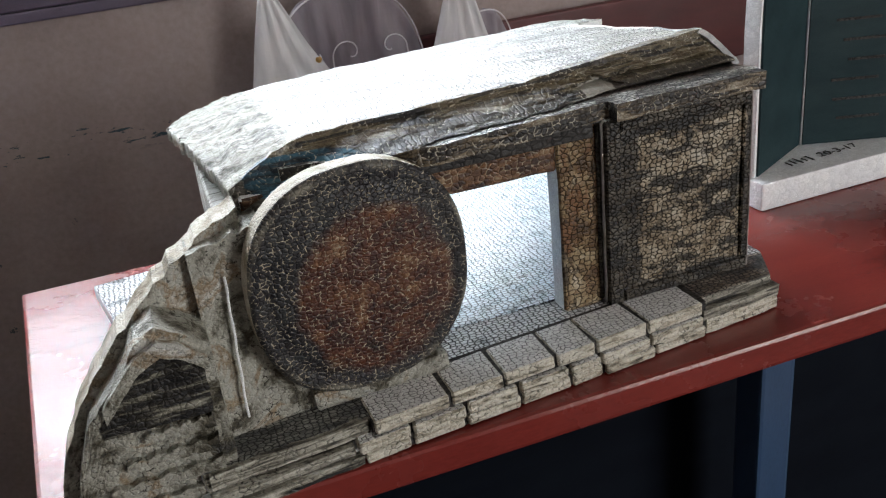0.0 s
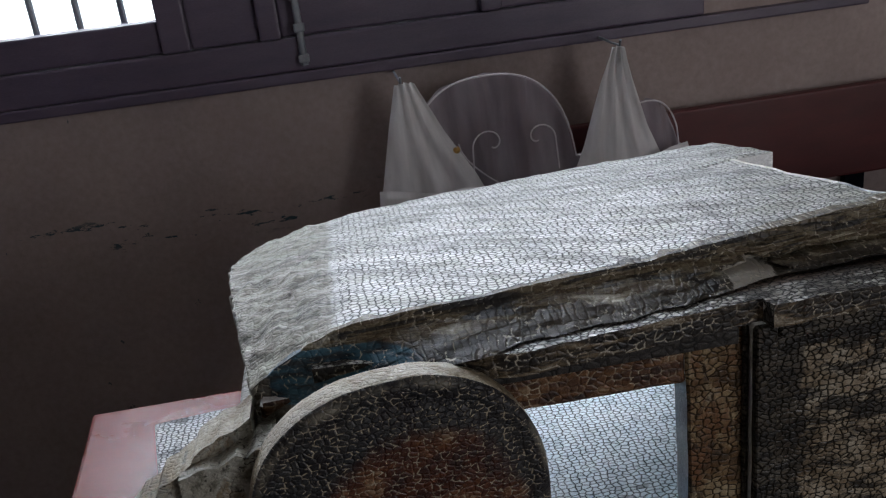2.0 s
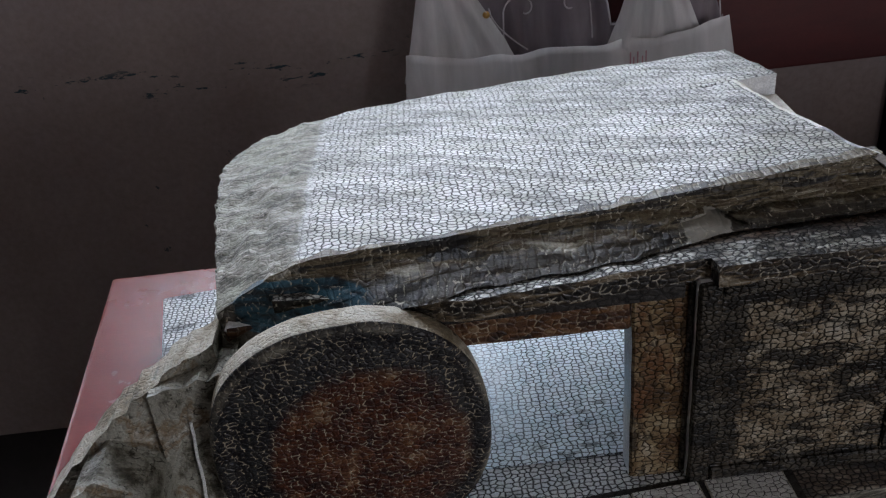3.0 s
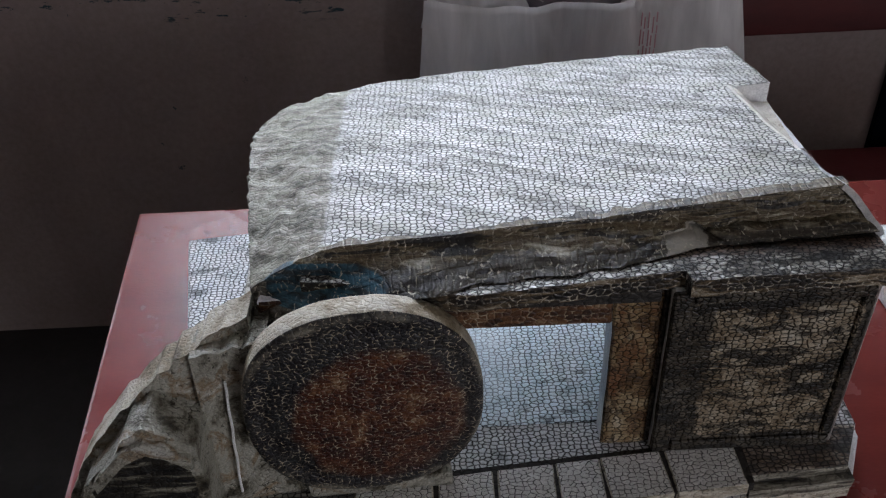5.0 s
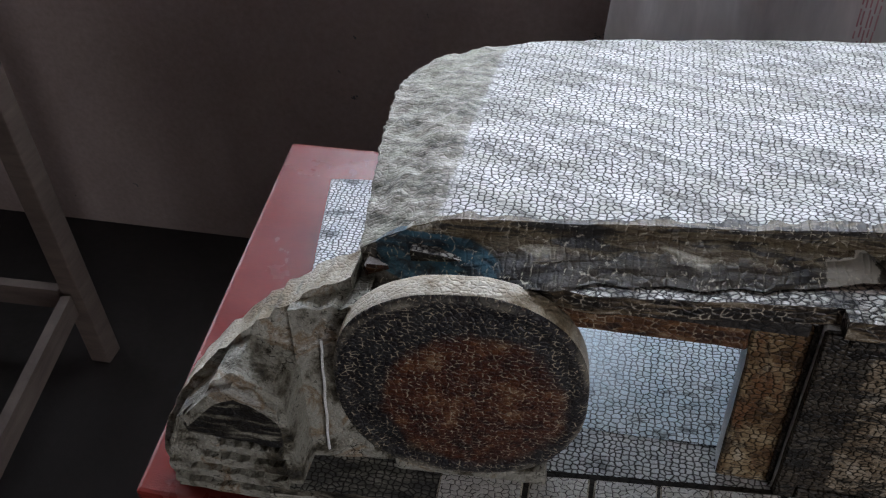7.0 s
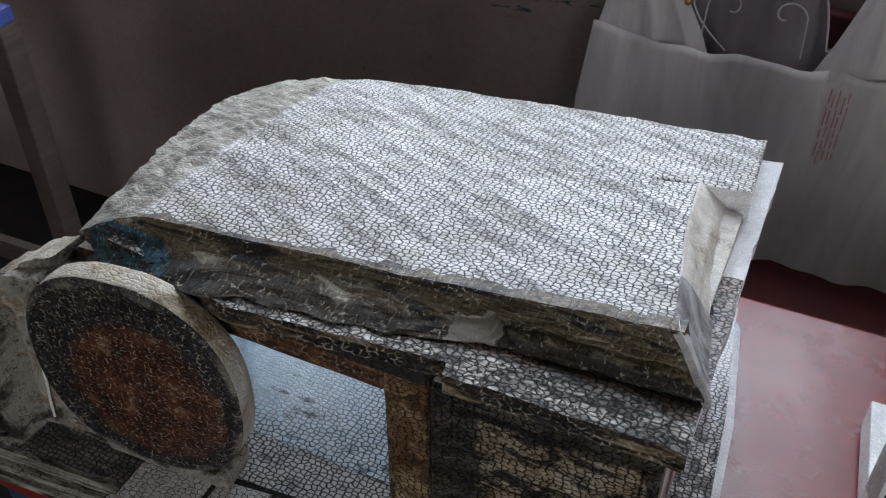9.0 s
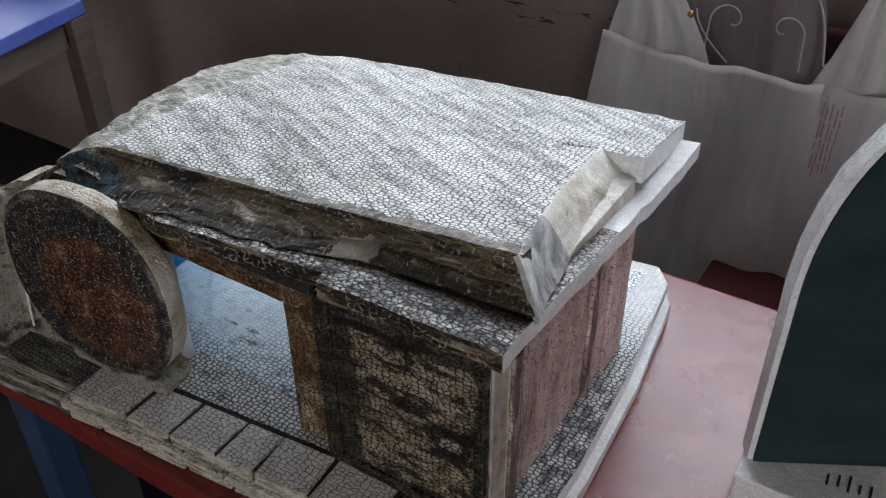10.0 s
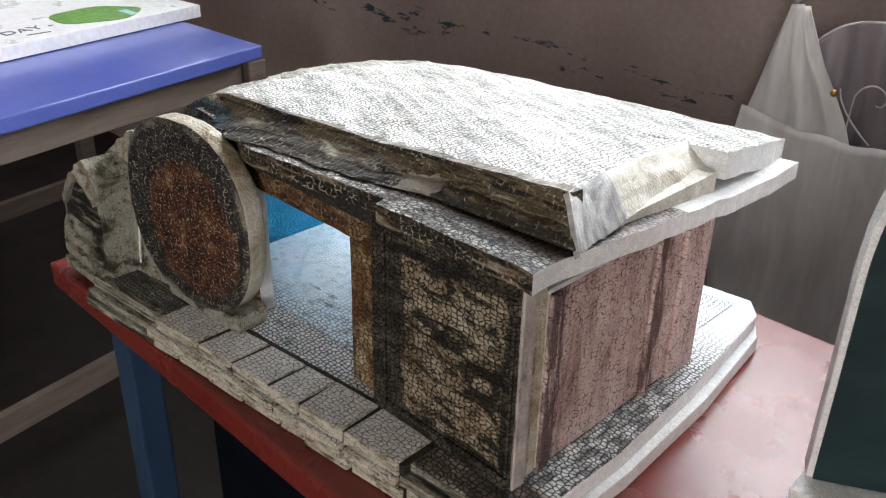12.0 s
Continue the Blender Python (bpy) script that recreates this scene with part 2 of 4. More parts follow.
def base_paint(nt, col):
    """Ink brushed over the slab beside the side wall, bare foam further back."""
    ink = ramp(nt, noise_of(nt, coords(nt, (14, 30, 1)), 1.3, 5, 0.7), [(0.54, 0.0), (0.64, 0.75)])
    strip = maths(nt, "MULTIPLY", along(nt, 0, 0.485, 0.495), along(nt, 1, 0.90, 0.80))
    heavy = maths(nt, "MULTIPLY", strip, ramp(nt, noise_of(nt, coords(nt, (60, 40, 1)), 1.6, 5, 0.7), [(0.42, 0.0), (0.55, 0.82)]))
    back = maths(nt, "MULTIPLY", along(nt, 0, 0.28, 0.34), along(nt, 1, 0.86, 0.92))
    ink = maths(nt, "MAXIMUM", maths(nt, "MULTIPLY", ink, maths(nt, "SUBTRACT", 1.0, back)), heavy)
    col = mix(nt, ink, col, (0.03, 0.035, 0.035))
    left = patchy(nt, maths(nt, "MULTIPLY", along(nt, 0, 0.20, 0.12), along(nt, 1, 0.66, 0.62)), 40, 0.4)
    olive = ramp(nt, noise_of(nt, coords(nt, (10, 60, 10)), 1.8, 5, 0.7), [(0.42, (0.012, 0.014, 0.013)), (0.52, (0.10, 0.10, 0.08)), (0.64, (0.34, 0.34, 0.29))])
    col = mix(nt, maths(nt, "MULTIPLY", left, 0.9), col, olive)
    right = patchy(nt, maths(nt, "MULTIPLY", along(nt, 0, 0.37, 0.42), along(nt, 1, 0.650, 0.625)), 40, 0.4)
    rust = ramp(nt, noise_of(nt, coords(nt, (20, 60, 10)), 1.8, 5, 0.7), [(0.42, (0.014, 0.012, 0.010)), (0.53, (0.11, 0.07, 0.04)), (0.66, (0.40, 0.36, 0.28))])
    return mix(nt, maths(nt, "MULTIPLY", right, 0.9), col, rust)


def panel_paint(nt, col):
    """Black brushed down the edges of the panel and in loose arcs across it."""
    ex = maths(nt, "MAXIMUM", along(nt, 0, 0.398, 0.372), along(nt, 0, 0.484, 0.497))
    ez = maths(nt, "MAXIMUM", along(nt, 2, 0.812, 0.79), along(nt, 2, 0.925, 0.95))
    turn = nt.nodes.new("ShaderNodeMapping")
    turn.inputs["Rotation"].default_value = (0, radians(-9), 0)
    turn.inputs["Scale"].default_value = (13, 13, 40)
    tc = nt.nodes.new("ShaderNodeTexCoord")
    link(nt, tc.outputs["Object"], turn.inputs["Vector"])
    blots = ramp(nt, noise_of(nt, turn.outputs[0], 1.7, 6, 0.7, 0.9), [(0.48, 0.0), (0.55, 0.93)])
    col = mix(nt, blots, col, (0.014, 0.012, 0.010))
    wide = ramp(nt, noise_of(nt, coords(nt, (20, 20, 26)), 1.3, 5, 0.65, 0.8), [(0.57, 0.0), (0.62, 0.9)])
    col = mix(nt, wide, col, (0.012, 0.011, 0.009))
    return mix(nt, maths(nt, "MULTIPLY", patchy(nt, maths(nt, "MAXIMUM", ex, ez), 34, 0.55), 0.8), col, BLACK)


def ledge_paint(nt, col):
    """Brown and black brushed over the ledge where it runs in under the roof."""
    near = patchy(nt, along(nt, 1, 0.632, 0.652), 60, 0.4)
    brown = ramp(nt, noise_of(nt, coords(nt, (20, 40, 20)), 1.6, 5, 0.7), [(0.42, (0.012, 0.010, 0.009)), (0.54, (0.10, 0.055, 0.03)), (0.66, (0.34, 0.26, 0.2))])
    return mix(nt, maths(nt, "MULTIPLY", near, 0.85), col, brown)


def post_paint(nt, col):
    """Rust and dark brown brushed over the ochre."""
    rust = ramp(nt, noise_of(nt, coords(nt, (30, 30, 12)), 1.6, 5, 0.65), [(0.52, 0.0), (0.62, 0.7)])
    col = mix(nt, rust, col, (0.13, 0.05, 0.018))
    dark = ramp(nt, noise_of(nt, coords(nt, (40, 40, 22)), 1.5, 5, 0.7, 0.6), [(0.56, 0.0), (0.64, 0.8)])
    return mix(nt, dark, col, (0.02, 0.016, 0.012))


def side_paint(nt, col):
    """Dark upright brush strokes near both ends of the wall."""
    a = maths(nt, "MULTIPLY", along(nt, 1, 0.765, 0.79), along(nt, 1, 0.83, 0.80))
    b = maths(nt, "MULTIPLY", along(nt, 1, 0.64, 0.655), along(nt, 1, 0.70, 0.665))
    streak = noise_of(nt, coords(nt, (30, 120, 12)), 1.0, 5, 0.7)
    m = ramp(nt, maths(nt, "MULTIPLY", maths(nt, "MAXIMUM", a, b), streak), [(0.36, 0.0), (0.46, 0.85)])
    return mix(nt, m, col, (0.045, 0.025, 0.022))


M = {}
M["roof"] = foam("white_foam_cracked", [(0.25, (0.66, 0.665, 0.655)), (0.6, (0.74, 0.745, 0.735))], (0.030, 0.030, 0.026), 0.0042, 0.13, (0.08, 0.42), 0.40, matt=0.9, extra=roof_paint, spec=0.5, depth=0.0011, hide=lambda nt: maths(nt, "MULTIPLY", along(nt, 0, 0.112, 0.100), 0.85), gloss=0.26, plane="xy", rand=0.68)
M["white"] = foam("white_foam", [(0.3, (0.72, 0.74, 0.76)), (0.7, WHITE)], (0.45, 0.47, 0.48), 0.0058, 0.05, (0.4, 0.8), 0.6, depth=0.0006)
M["floor_foam"] = foam("white_foam_inked", [(0.3, (0.70, 0.74, 0.78)), (0.6, WHITE)], (0.03, 0.03, 0.03), 0.0044, 0.14, (0.08, 0.4), 0.45, hide=lambda nt: maths(nt, "MULTIPLY", maths(nt, "MULTIPLY", along(nt, 0, 0.28, 0.34), along(nt, 1, 0.86, 0.95)), 0.8), extra=base_paint, plane="xy", rand=0.62)
# The blue end wall's bounce light is mixed into this floor's colour.
M["inner"] = foam("foam_floor_blue_bounce", [(0.3, (0.64, 0.79, 0.89)), (0.6, (0.74, 0.84, 0.90))], (0.025, 0.03, 0.035), 0.0046, 0.12, (0.15, 0.42), 0.28, extra=inner_paint, spec=0.9, depth=0.0007, hide=lambda nt: maths(nt, "MULTIPLY", along(nt, 0, 0.26, 0.16), along(nt, 1, 0.66, 0.70)), gloss=0.6, plane="xy", rand=0.62)
PALE_LINE, DARK_LINE = (0.46, 0.43, 0.35), (0.018, 0.016, 0.012)
M["band"] = foam("painted_foam_roof_edge", [(0.38, BLACK), (0.45, (0.035, 0.028, 0.018)), (0.50, (0.15, 0.125, 0.075)), (0.56, (0.055, 0.036, 0.02)), (0.62, (0.20, 0.18, 0.125)), (0.72, (0.48, 0.46, 0.38))], PALE_LINE, 0.0044, 0.085, (0.42, 0.6), 0.45, 2.4, (7, 20, 85), band_paint, dots=0.12, broken=0.55, plane="xz")
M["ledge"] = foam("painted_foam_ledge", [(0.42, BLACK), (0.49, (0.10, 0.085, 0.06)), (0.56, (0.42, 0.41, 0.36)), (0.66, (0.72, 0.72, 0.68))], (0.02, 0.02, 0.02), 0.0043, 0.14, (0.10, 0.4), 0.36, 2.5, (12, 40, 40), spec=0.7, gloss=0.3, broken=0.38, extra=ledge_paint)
M["ledge_front"] = foam("black_brown_ledge_front", [(0.40, BLACK), (0.52, (0.03, 0.023, 0.016)), (0.60, (0.15, 0.115, 0.07)), (0.70, (0.36, 0.33, 0.26))], PALE_LINE, 0.0050, 0.10, (0.40, 0.58), 0.4, 2.6, (9, 20, 60), dots=0.1, broken=0.52, plane="xz")
M["panel"] = foam("dark_painted_panel", [(0.34, (0.03, 0.022, 0.014)), (0.41, (0.11, 0.08, 0.048)), (0.48, (0.24, 0.19, 0.125)), (0.56, (0.37, 0.32, 0.235)), (0.68, (0.50, 0.47, 0.40))], (0.010, 0.009, 0.007), 0.0042, 0.15, (0.0, 0.02), 0.42, 30, extra=panel_paint, plane="xz", by_bead=0.35, broken=0.42)
M["post"] = foam("ochre_painted_foam", [(0.34, (0.03, 0.022, 0.014)), (0.43, (0.10, 0.055, 0.022)), (0.50, (0.22, 0.15, 0.075)), (0.57, (0.33, 0.26, 0.15)), (0.68, (0.48, 0.43, 0.33))], (0.022, 0.015, 0.009), 0.0046, 0.13, (0.05, 0.4), 0.45, 30, plane="xz", by_bead=0.35, broken=0.42, extra=post_paint)
M["lintel"] = foam("brown_painted_foam", [(0.34, BLACK), (0.46, (0.06, 0.026, 0.013)), (0.56, (0.16, 0.08, 0.034)), (0.68, (0.32, 0.26, 0.17))], (0.42, 0.37, 0.27), 0.0048, 0.09, (0.4, 0.6), 0.45, 3, (10, 10, 34), dots=0.15, broken=0.50, plane="xz", by_bead=0.4)
M["stone"] = foam("red_brown_painted_foam", [(0.32, (0.010, 0.008, 0.007)), (0.43, (0.04, 0.013, 0.009)), (0.53, (0.075, 0.025, 0.012)), (0.61, (0.13, 0.058, 0.026)), (0.70, (0.40, 0.31, 0.2))], (0.36, 0.32, 0.24), 0.0038, 0.095, (0.22, 0.45), 0.45, 48, extra=stone_paint, dots=0.5, broken=0.55, plane="xz", by_bead=0.3)
M["rim"] = foam("pale_foam_rim", [(0.32, (0.06, 0.045, 0.025)), (0.41, (0.26, 0.215, 0.14)), (0.52, (0.46, 0.42, 0.33)), (0.64, (0.56, 0.54, 0.47)), (0.74, (0.66, 0.65, 0.60))], (0.12, 0.11, 0.08), 0.0044, 0.06, (0.6, 0.8), 0.55, 22, dots=0.25, broken=0.55)
M["wing"] = foam("olive_painted_foam", [(0.33, (0.018, 0.017, 0.013)), (0.40, (0.08, 0.072, 0.05)), (0.46, (0.27, 0.265, 0.22)), (0.54, (0.36, 0.36, 0.31)), (0.60, (0.22, 0.165, 0.10)), (0.68, (0.50, 0.50, 0.45))], (0.03, 0.028, 0.022), 0.0044, 0.10, (0.40, 0.58), 0.5, 24, dots=0.7, broken=0.55)
# Olive foam with the shade of the rock's hollow mixed into its colour.
M["wing_shade"] = foam("dark_olive_foam_shade", [(0.44, BLACK), (0.54, (0.03, 0.027, 0.022)), (0.62, (0.16, 0.155, 0.12)), (0.74, (0.34, 0.33, 0.27))], (0.02, 0.018, 0.015), 0.0044, 0.08, (0.45, 0.6), 0.5, 2.4, (8, 8, 80))
M["end"] = foam("streaked_pale_foam_end", [(0.34, (0.04, 0.038, 0.03)), (0.44, (0.36, 0.35, 0.30)), (0.60, (0.70, 0.70, 0.66))], (0.1, 0.1, 0.09), 0.007, 0.06, (0.5, 0.8), 0.5, 2.4, (10, 60, 18))
M["side"] = foam("pink_brown_stippled_foam", [(0.30, (0.16, 0.08, 0.07)), (0.46, (0.50, 0.36, 0.34)), (0.66, (0.66, 0.53, 0.51))], (0.05, 0.03, 0.026), 0.0044, 0.12, (0.30, 0.55), 0.5, 3, (20, 14, 4), dots=0.45, extra=side_paint, plane="yz", broken=0.50)
M["brick"] = foam("pale_painted_foam_brick", [(0.33, (0.03, 0.027, 0.02)), (0.41, (0.30, 0.27, 0.20)), (0.50, (0.52, 0.49, 0.40)), (0.70, (0.68, 0.66, 0.58))], (0.05, 0.05, 0.04), 0.0048, 0.10, (0.34, 0.6), 0.5, 3.2, (12, 30, 70), broken=0.50)
M["brick_top"] = foam("white_foam_brick_top", [(0.26, (0.10, 0.10, 0.09)), (0.36, (0.66, 0.66, 0.63)), (0.65, (0.82, 0.82, 0.80))], (0.03, 0.03, 0.03), 0.0044, 0.08, (0.12, 0.45), 0.45, 30, plane="xy", rand=0.7, broken=0.42)
M["mould"] = foam("grey_painted_foam_moulding", [(0.36, BLACK), (0.46, (0.12, 0.11, 0.085)), (0.56, (0.34, 0.33, 0.27)), (0.68, (0.54, 0.53, 0.47))], (0.04, 0.04, 0.035), 0.0062, 0.10, (0.35, 0.6), 0.5, 3, (6, 30, 80), broken=0.50)
M["joint"] = foam("black_ink_joint", [(0.3, (0.01, 0.01, 0.01)), (0.7, (0.05, 0.045, 0.04))], (0.02, 0.02, 0.02), rough=0.6)
M["blue_paint"] = foam("bright_blue_painted_foam", [(0.3, (0.008, 0.30, 0.60)), (0.7, (0.012, 0.40, 0.72))], (0.01, 0.16, 0.36), 0.006, 0.05, (0.4, 0.8), 0.5)
M["foil"] = foam("silvery_paper", [(0.38, (0.10, 0.105, 0.11)), (0.47, (0.22, 0.225, 0.23)), (0.56, (0.46, 0.47, 0.47)), (0.66, (0.66, 0.66, 0.64))], (0.06, 0.06, 0.06), 0.0042, 0.10, (0.62, 0.8), 0.5, 20, spec=0.4, depth=0.0003, broken=0.52)
M["bevel"] = foam("cream_worn_foam", [(0.30, (0.28, 0.24, 0.16)), (0.40, (0.54, 0.51, 0.43)), (0.54, (0.70, 0.68, 0.62)), (0.70, (0.80, 0.79, 0.76))], (0.10, 0.09, 0.06), 0.005, 0.08, (0.52, 0.7), 0.5, 24, broken=0.52, depth=0.0005)
M["corner"] = foam("mauve_grey_foam", [(0.34, (0.16, 0.13, 0.12)), (0.48, (0.38, 0.34, 0.325)), (0.66, (0.52, 0.48, 0.46))], (0.12, 0.10, 0.09), 0.0046, 0.06, (0.55, 0.75), 0.5, 3, (20, 20, 7), depth=0.0006)


def painted(name, a, b2, rough, scale=3, stretch=(1, 1, 1), spots=None, bumpy=0.15, spec=0.5, coat=0.0):
    m, nt, b = mat(name, rough, spec=spec)
    col = ramp(nt, noise_of(nt, coords(nt, stretch), scale, 6, 0.6), [(0.3, a), (0.7, b2)])
    fine = ramp(nt, noise_of(nt, coords(nt, tuple(k * 14 for k in stretch)), scale * 2, 4), [(0.3, 0.86), (0.7, 1.06)])
    col = mix(nt, 1.0, col, fine, "MULTIPLY")
    if spots:
        sc, lo, c = spots
        col = mix(nt, ramp(nt, noise_of(nt, coords(nt), sc, 5, 0.65), [(lo, 0.0), (lo + 0.03, 1.0)]), col, c)
    link(nt, col, b.inputs["Base Color"])
    rr = ramp(nt, noise_of(nt, coords(nt), 9, 5), [(0.3, max(0.05, rough - 0.08)), (0.7, rough + 0.1)])
    link(nt, rr, b.inputs["Roughness"])
    b.inputs["Coat Weight"].default_value = coat
    bump(nt, b, noise_of(nt, coords(nt, tuple(k * 10 for k in stretch)), scale * 3, 5), bumpy, 0.002)
    return m


M["red"] = painted("red_enamel_wood", (0.14, 0.019, 0.015), (0.19, 0.028, 0.021), 0.25, 2, (2, 14, 6), (60, 0.74, (0.4, 0.16, 0.12)), 0.12, 0.55)
M["wall"] = painted("grey_mauve_wall_paint", (0.285, 0.225, 0.207), (0.385, 0.315, 0.292), 0.7, 3, (1, 1, 1), None, 0.3, 0.3)


def chip_wall():
    nt = M["wall"].node_tree
    b = nt.nodes["Principled BSDF"]
    old = b.inputs["Base Color"].links[0].from_socket
    row = maths(nt, "MULTIPLY", along(nt, 2, 0.715, 0.735), along(nt, 2, 0.795, 0.775))
    flakes = ramp(nt, noise_of(nt, coords(nt, (7, 7, 26)), 1.3, 6, 0.72), [(0.585, 0.0), (0.603, 1.0)])
    specks = ramp(nt, noise_of(nt, coords(nt), 26, 4, 0.7), [(0.715, 0.0), (0.73, 0.8)])
    mask = maths(nt, "MAXIMUM", maths(nt, "MULTIPLY", row, flakes), specks)
    link(nt, mix(nt, mask, old, (0.03, 0.06, 0.075)), b.inputs["Base Color"])


chip_wall()
M["purple"] = painted("dark_purple_window_paint", (0.07, 0.055, 0.085), (0.11, 0.085, 0.12), 0.45, 3, (2, 2, 9), (30, 0.72, (0.10, 0.14, 0.17)), 0.25)
M["blue"] = painted("blue_enamel", (0.075, 0.105, 0.37), (0.09, 0.125, 0.41), 0.16, 3, (3, 3, 3), None, 0.08)
M["steel_blue"] = painted("blue_painted_steel", (0.02, 0.045, 0.095), (0.033, 0.066, 0.13), 0.4, 5, (3, 3, 1), None, 0.1)
M["navy"] = painted("near_black_navy", (0.002, 0.003, 0.006), (0.004, 0.006, 0.010), 0.7, 3, (1, 1, 6), None, 0.1, 0.06)
M["dark_red"] = painted("dark_red_paint", (0.06, 0.007, 0.007), (0.09, 0.011, 0.010), 0.5, 3, (2, 2, 8))
M["wood"] = painted("greyed_bare_wood", (0.078, 0.058, 0.048), (0.145, 0.112, 0.092), 0.6, 3, (3, 3, 20), None, 0.3)
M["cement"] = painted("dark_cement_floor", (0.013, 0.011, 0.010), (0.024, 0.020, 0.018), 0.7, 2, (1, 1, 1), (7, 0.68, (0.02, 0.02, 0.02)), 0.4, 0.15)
M["plaster"] = painted("cream_plaster", (0.5, 0.46, 0.42), (0.6, 0.56, 0.5), 0.8, 2)
M["slate"] = painted("dark_teal_board_paint", (0.006, 0.020, 0.024), (0.016, 0.036, 0.040), 0.6, 4, (3, 3, 9), (40, 0.7, (0.03, 0.05, 0.055)), 0.2, 0.2)
M["card"] = painted("white_glossy_card", (0.78, 0.78, 0.8), (0.84, 0.84, 0.85), 0.3, 3)
M["ink"] = painted("grey_ink", (0.10, 0.10, 0.11), (0.14, 0.14, 0.15), 0.6, 8)
M["red_ink"] = painted("faded_red_ink", (0.50, 0.24, 0.27), (0.58, 0.34, 0.36), 0.6, 60)
M["line"] = painted("white_line_print", (0.62, 0.58, 0.60), (0.7, 0.66, 0.68), 0.5, 8)
M["haze"], hnt, hb = mat("daylight_haze", 1.0)
hb.inputs["Emission Color"].default_value, hb.inputs["Emission Strength"].default_value = (0.93, 0.97, 1.0, 1), 2.2
M["brass"] = mat("brass", 0.3, 1.0)[0]
M["brass"].node_tree.nodes["Principled BSDF"].inputs["Base Color"].default_value = (0.6, 0.36, 0.12, 1)
M["iron"] = painted("dull_iron", (0.16, 0.18, 0.2), (0.26, 0.28, 0.3), 0.45, 30)
M["grass"] = painted("printed_green", (0.07, 0.22, 0.04), (0.22, 0.42, 0.10), 0.35, 60, (1, 1, 1), (240, 0.6, (0.02, 0.07, 0.03)))
M["aqua"] = painted("printed_pale_blue", (0.35, 0.62, 0.7), (0.5, 0.75, 0.8), 0.35, 30)


def film_plastic(name, colour, clear, rough=0.35):
    m, nt, b = mat(name, rough)
    n = noise_of(nt, coords(nt, (26, 26, 5)), 1.2, 5, 0.6, 0.5)
    link(nt, ramp(nt, n, [(0.3, tuple(k * 0.86 for k in colour)), (0.7, colour)]), b.inputs["Base Color"])
    link(nt, ramp(nt, n, [(0.3, 1 - clear), (0.7, min(1, 1.12 - clear))]), b.inputs["Alpha"])
    bump(nt, b, noise_of(nt, coords(nt, (60, 60, 12)), 1.0, 5), 0.25, 0.004)
    return m


M["bag"] = film_plastic("milky_plastic_film", (0.80, 0.78, 0.77), 0.18)
M["bag_thin"] = film_plastic("thin_mauve_plastic_film", (0.36, 0.31, 0.34), 0.30)
glass, gnt, gb = mat("window_glass", 0.02)
gb.inputs["Transmission Weight"].default_value, gb.inputs["IOR"].default_value = 1.0, 1.1
M["glass"] = glass


# ---- mesh helpers ----
def put(name, bm, material, parent=None, label=""):
    me = bpy.data.meshes.new(name)
    bmesh.ops.recalc_face_normals(bm, faces=bm.faces[:])
    bm.to_mesh(me)
    bm.free()
    for mm in material if isinstance(material, (list, tuple)) else [material]:
        me.materials.append(mm)
    o = new(name, me)
    o.parent = parent
    if label:
        tagged(o, label)
    return o


part = put


def thing(name, at, label, category, group="", kind=""):
    e = new(name)
    e.empty_display_size = 0.05
    e.location = at
    HOLD[name + str(at)] = e
    return tagged(e, label, category, group, kind)


HOLD = {}


def settle(e):
    """Keep the parts, whose meshes are in world places, where they are under an empty that stands elsewhere."""
    inv = Matrix.Translation(e.location).inverted()
    for c in e.children:
        c.matrix_parent_inverse = inv


def box_bm(x0, x1, y0, y1, z0, z1, bevel=0.0, seg=2):
    bm = bmesh.new()
    bmesh.ops.create_cube(bm, size=1, matrix=Matrix.Translation(((x0 + x1) / 2, (y0 + y1) / 2, (z0 + z1) / 2)) @ Matrix.Diagonal((x1 - x0, y1 - y0, z1 - z0, 1)))
    if bevel:
        bmesh.ops.bevel(bm, geom=bm.edges[:], offset=bevel, segments=seg, affect="EDGES", profile=0.6)
    return bm


def prism(poly, a, b, axis=2):
    """A plate: the polygon's outline, drawn out along an axis from a to b."""
    bm = bmesh.new()

    def place(p, h):
        q = list(p)
        q.insert(axis, h)
        return q
    lo = [bm.verts.new(place(p, a)) for p in poly]
    hi = [bm.verts.new(place(p, b)) for p in poly]
    bm.faces.new(lo)
    bm.faces.new(hi)
    n = len(poly)
    for i in range(n):
        bm.faces.new((lo[i], lo[(i + 1) % n], hi[(i + 1) % n], hi[i]))
    return bm


def rough_up(bm, amount, scale, cut=0):
    if cut:
        bmesh.ops.triangulate(bm, faces=[f for f in bm.faces if len(f.verts) > 4])
        bmesh.ops.subdivide_edges(bm, edges=bm.edges[:], cuts=cut, use_grid_fill=True)
    for v in bm.verts:
        v.co += noise.noise_vector(v.co * scale) * amount
    return bm


def bevelled(bm, w, seg=2):
    bmesh.ops.bevel(bm, geom=bm.edges[:], offset=w, segments=seg, affect="EDGES", profile=0.6)
    return bm


def interp(x, pts):
    return float(np.interp(x, [p[0] for p in pts], [p[1] for p in pts]))


def tube(name, pts, r, material, parent=None, label=""):
    c = bpy.data.curves.new(name, "CURVE")
    c.dimensions, c.bevel_depth, c.bevel_resolution = "3D", r, 2
    s = c.splines.new("POLY")
    s.points.add(len(pts) - 1)
    for p, q in zip(s.points, pts):
        p.co = (*q, 1)
    c.use_fill_caps = True
    tmp = bpy.data.objects.new(name, c)
    me = bpy.data.meshes.new_from_object(tmp)
    me.name = name
    me.materials.append(material)
    o = new(name, me)
    o.parent = parent
    return tagged(o, label) if label else o


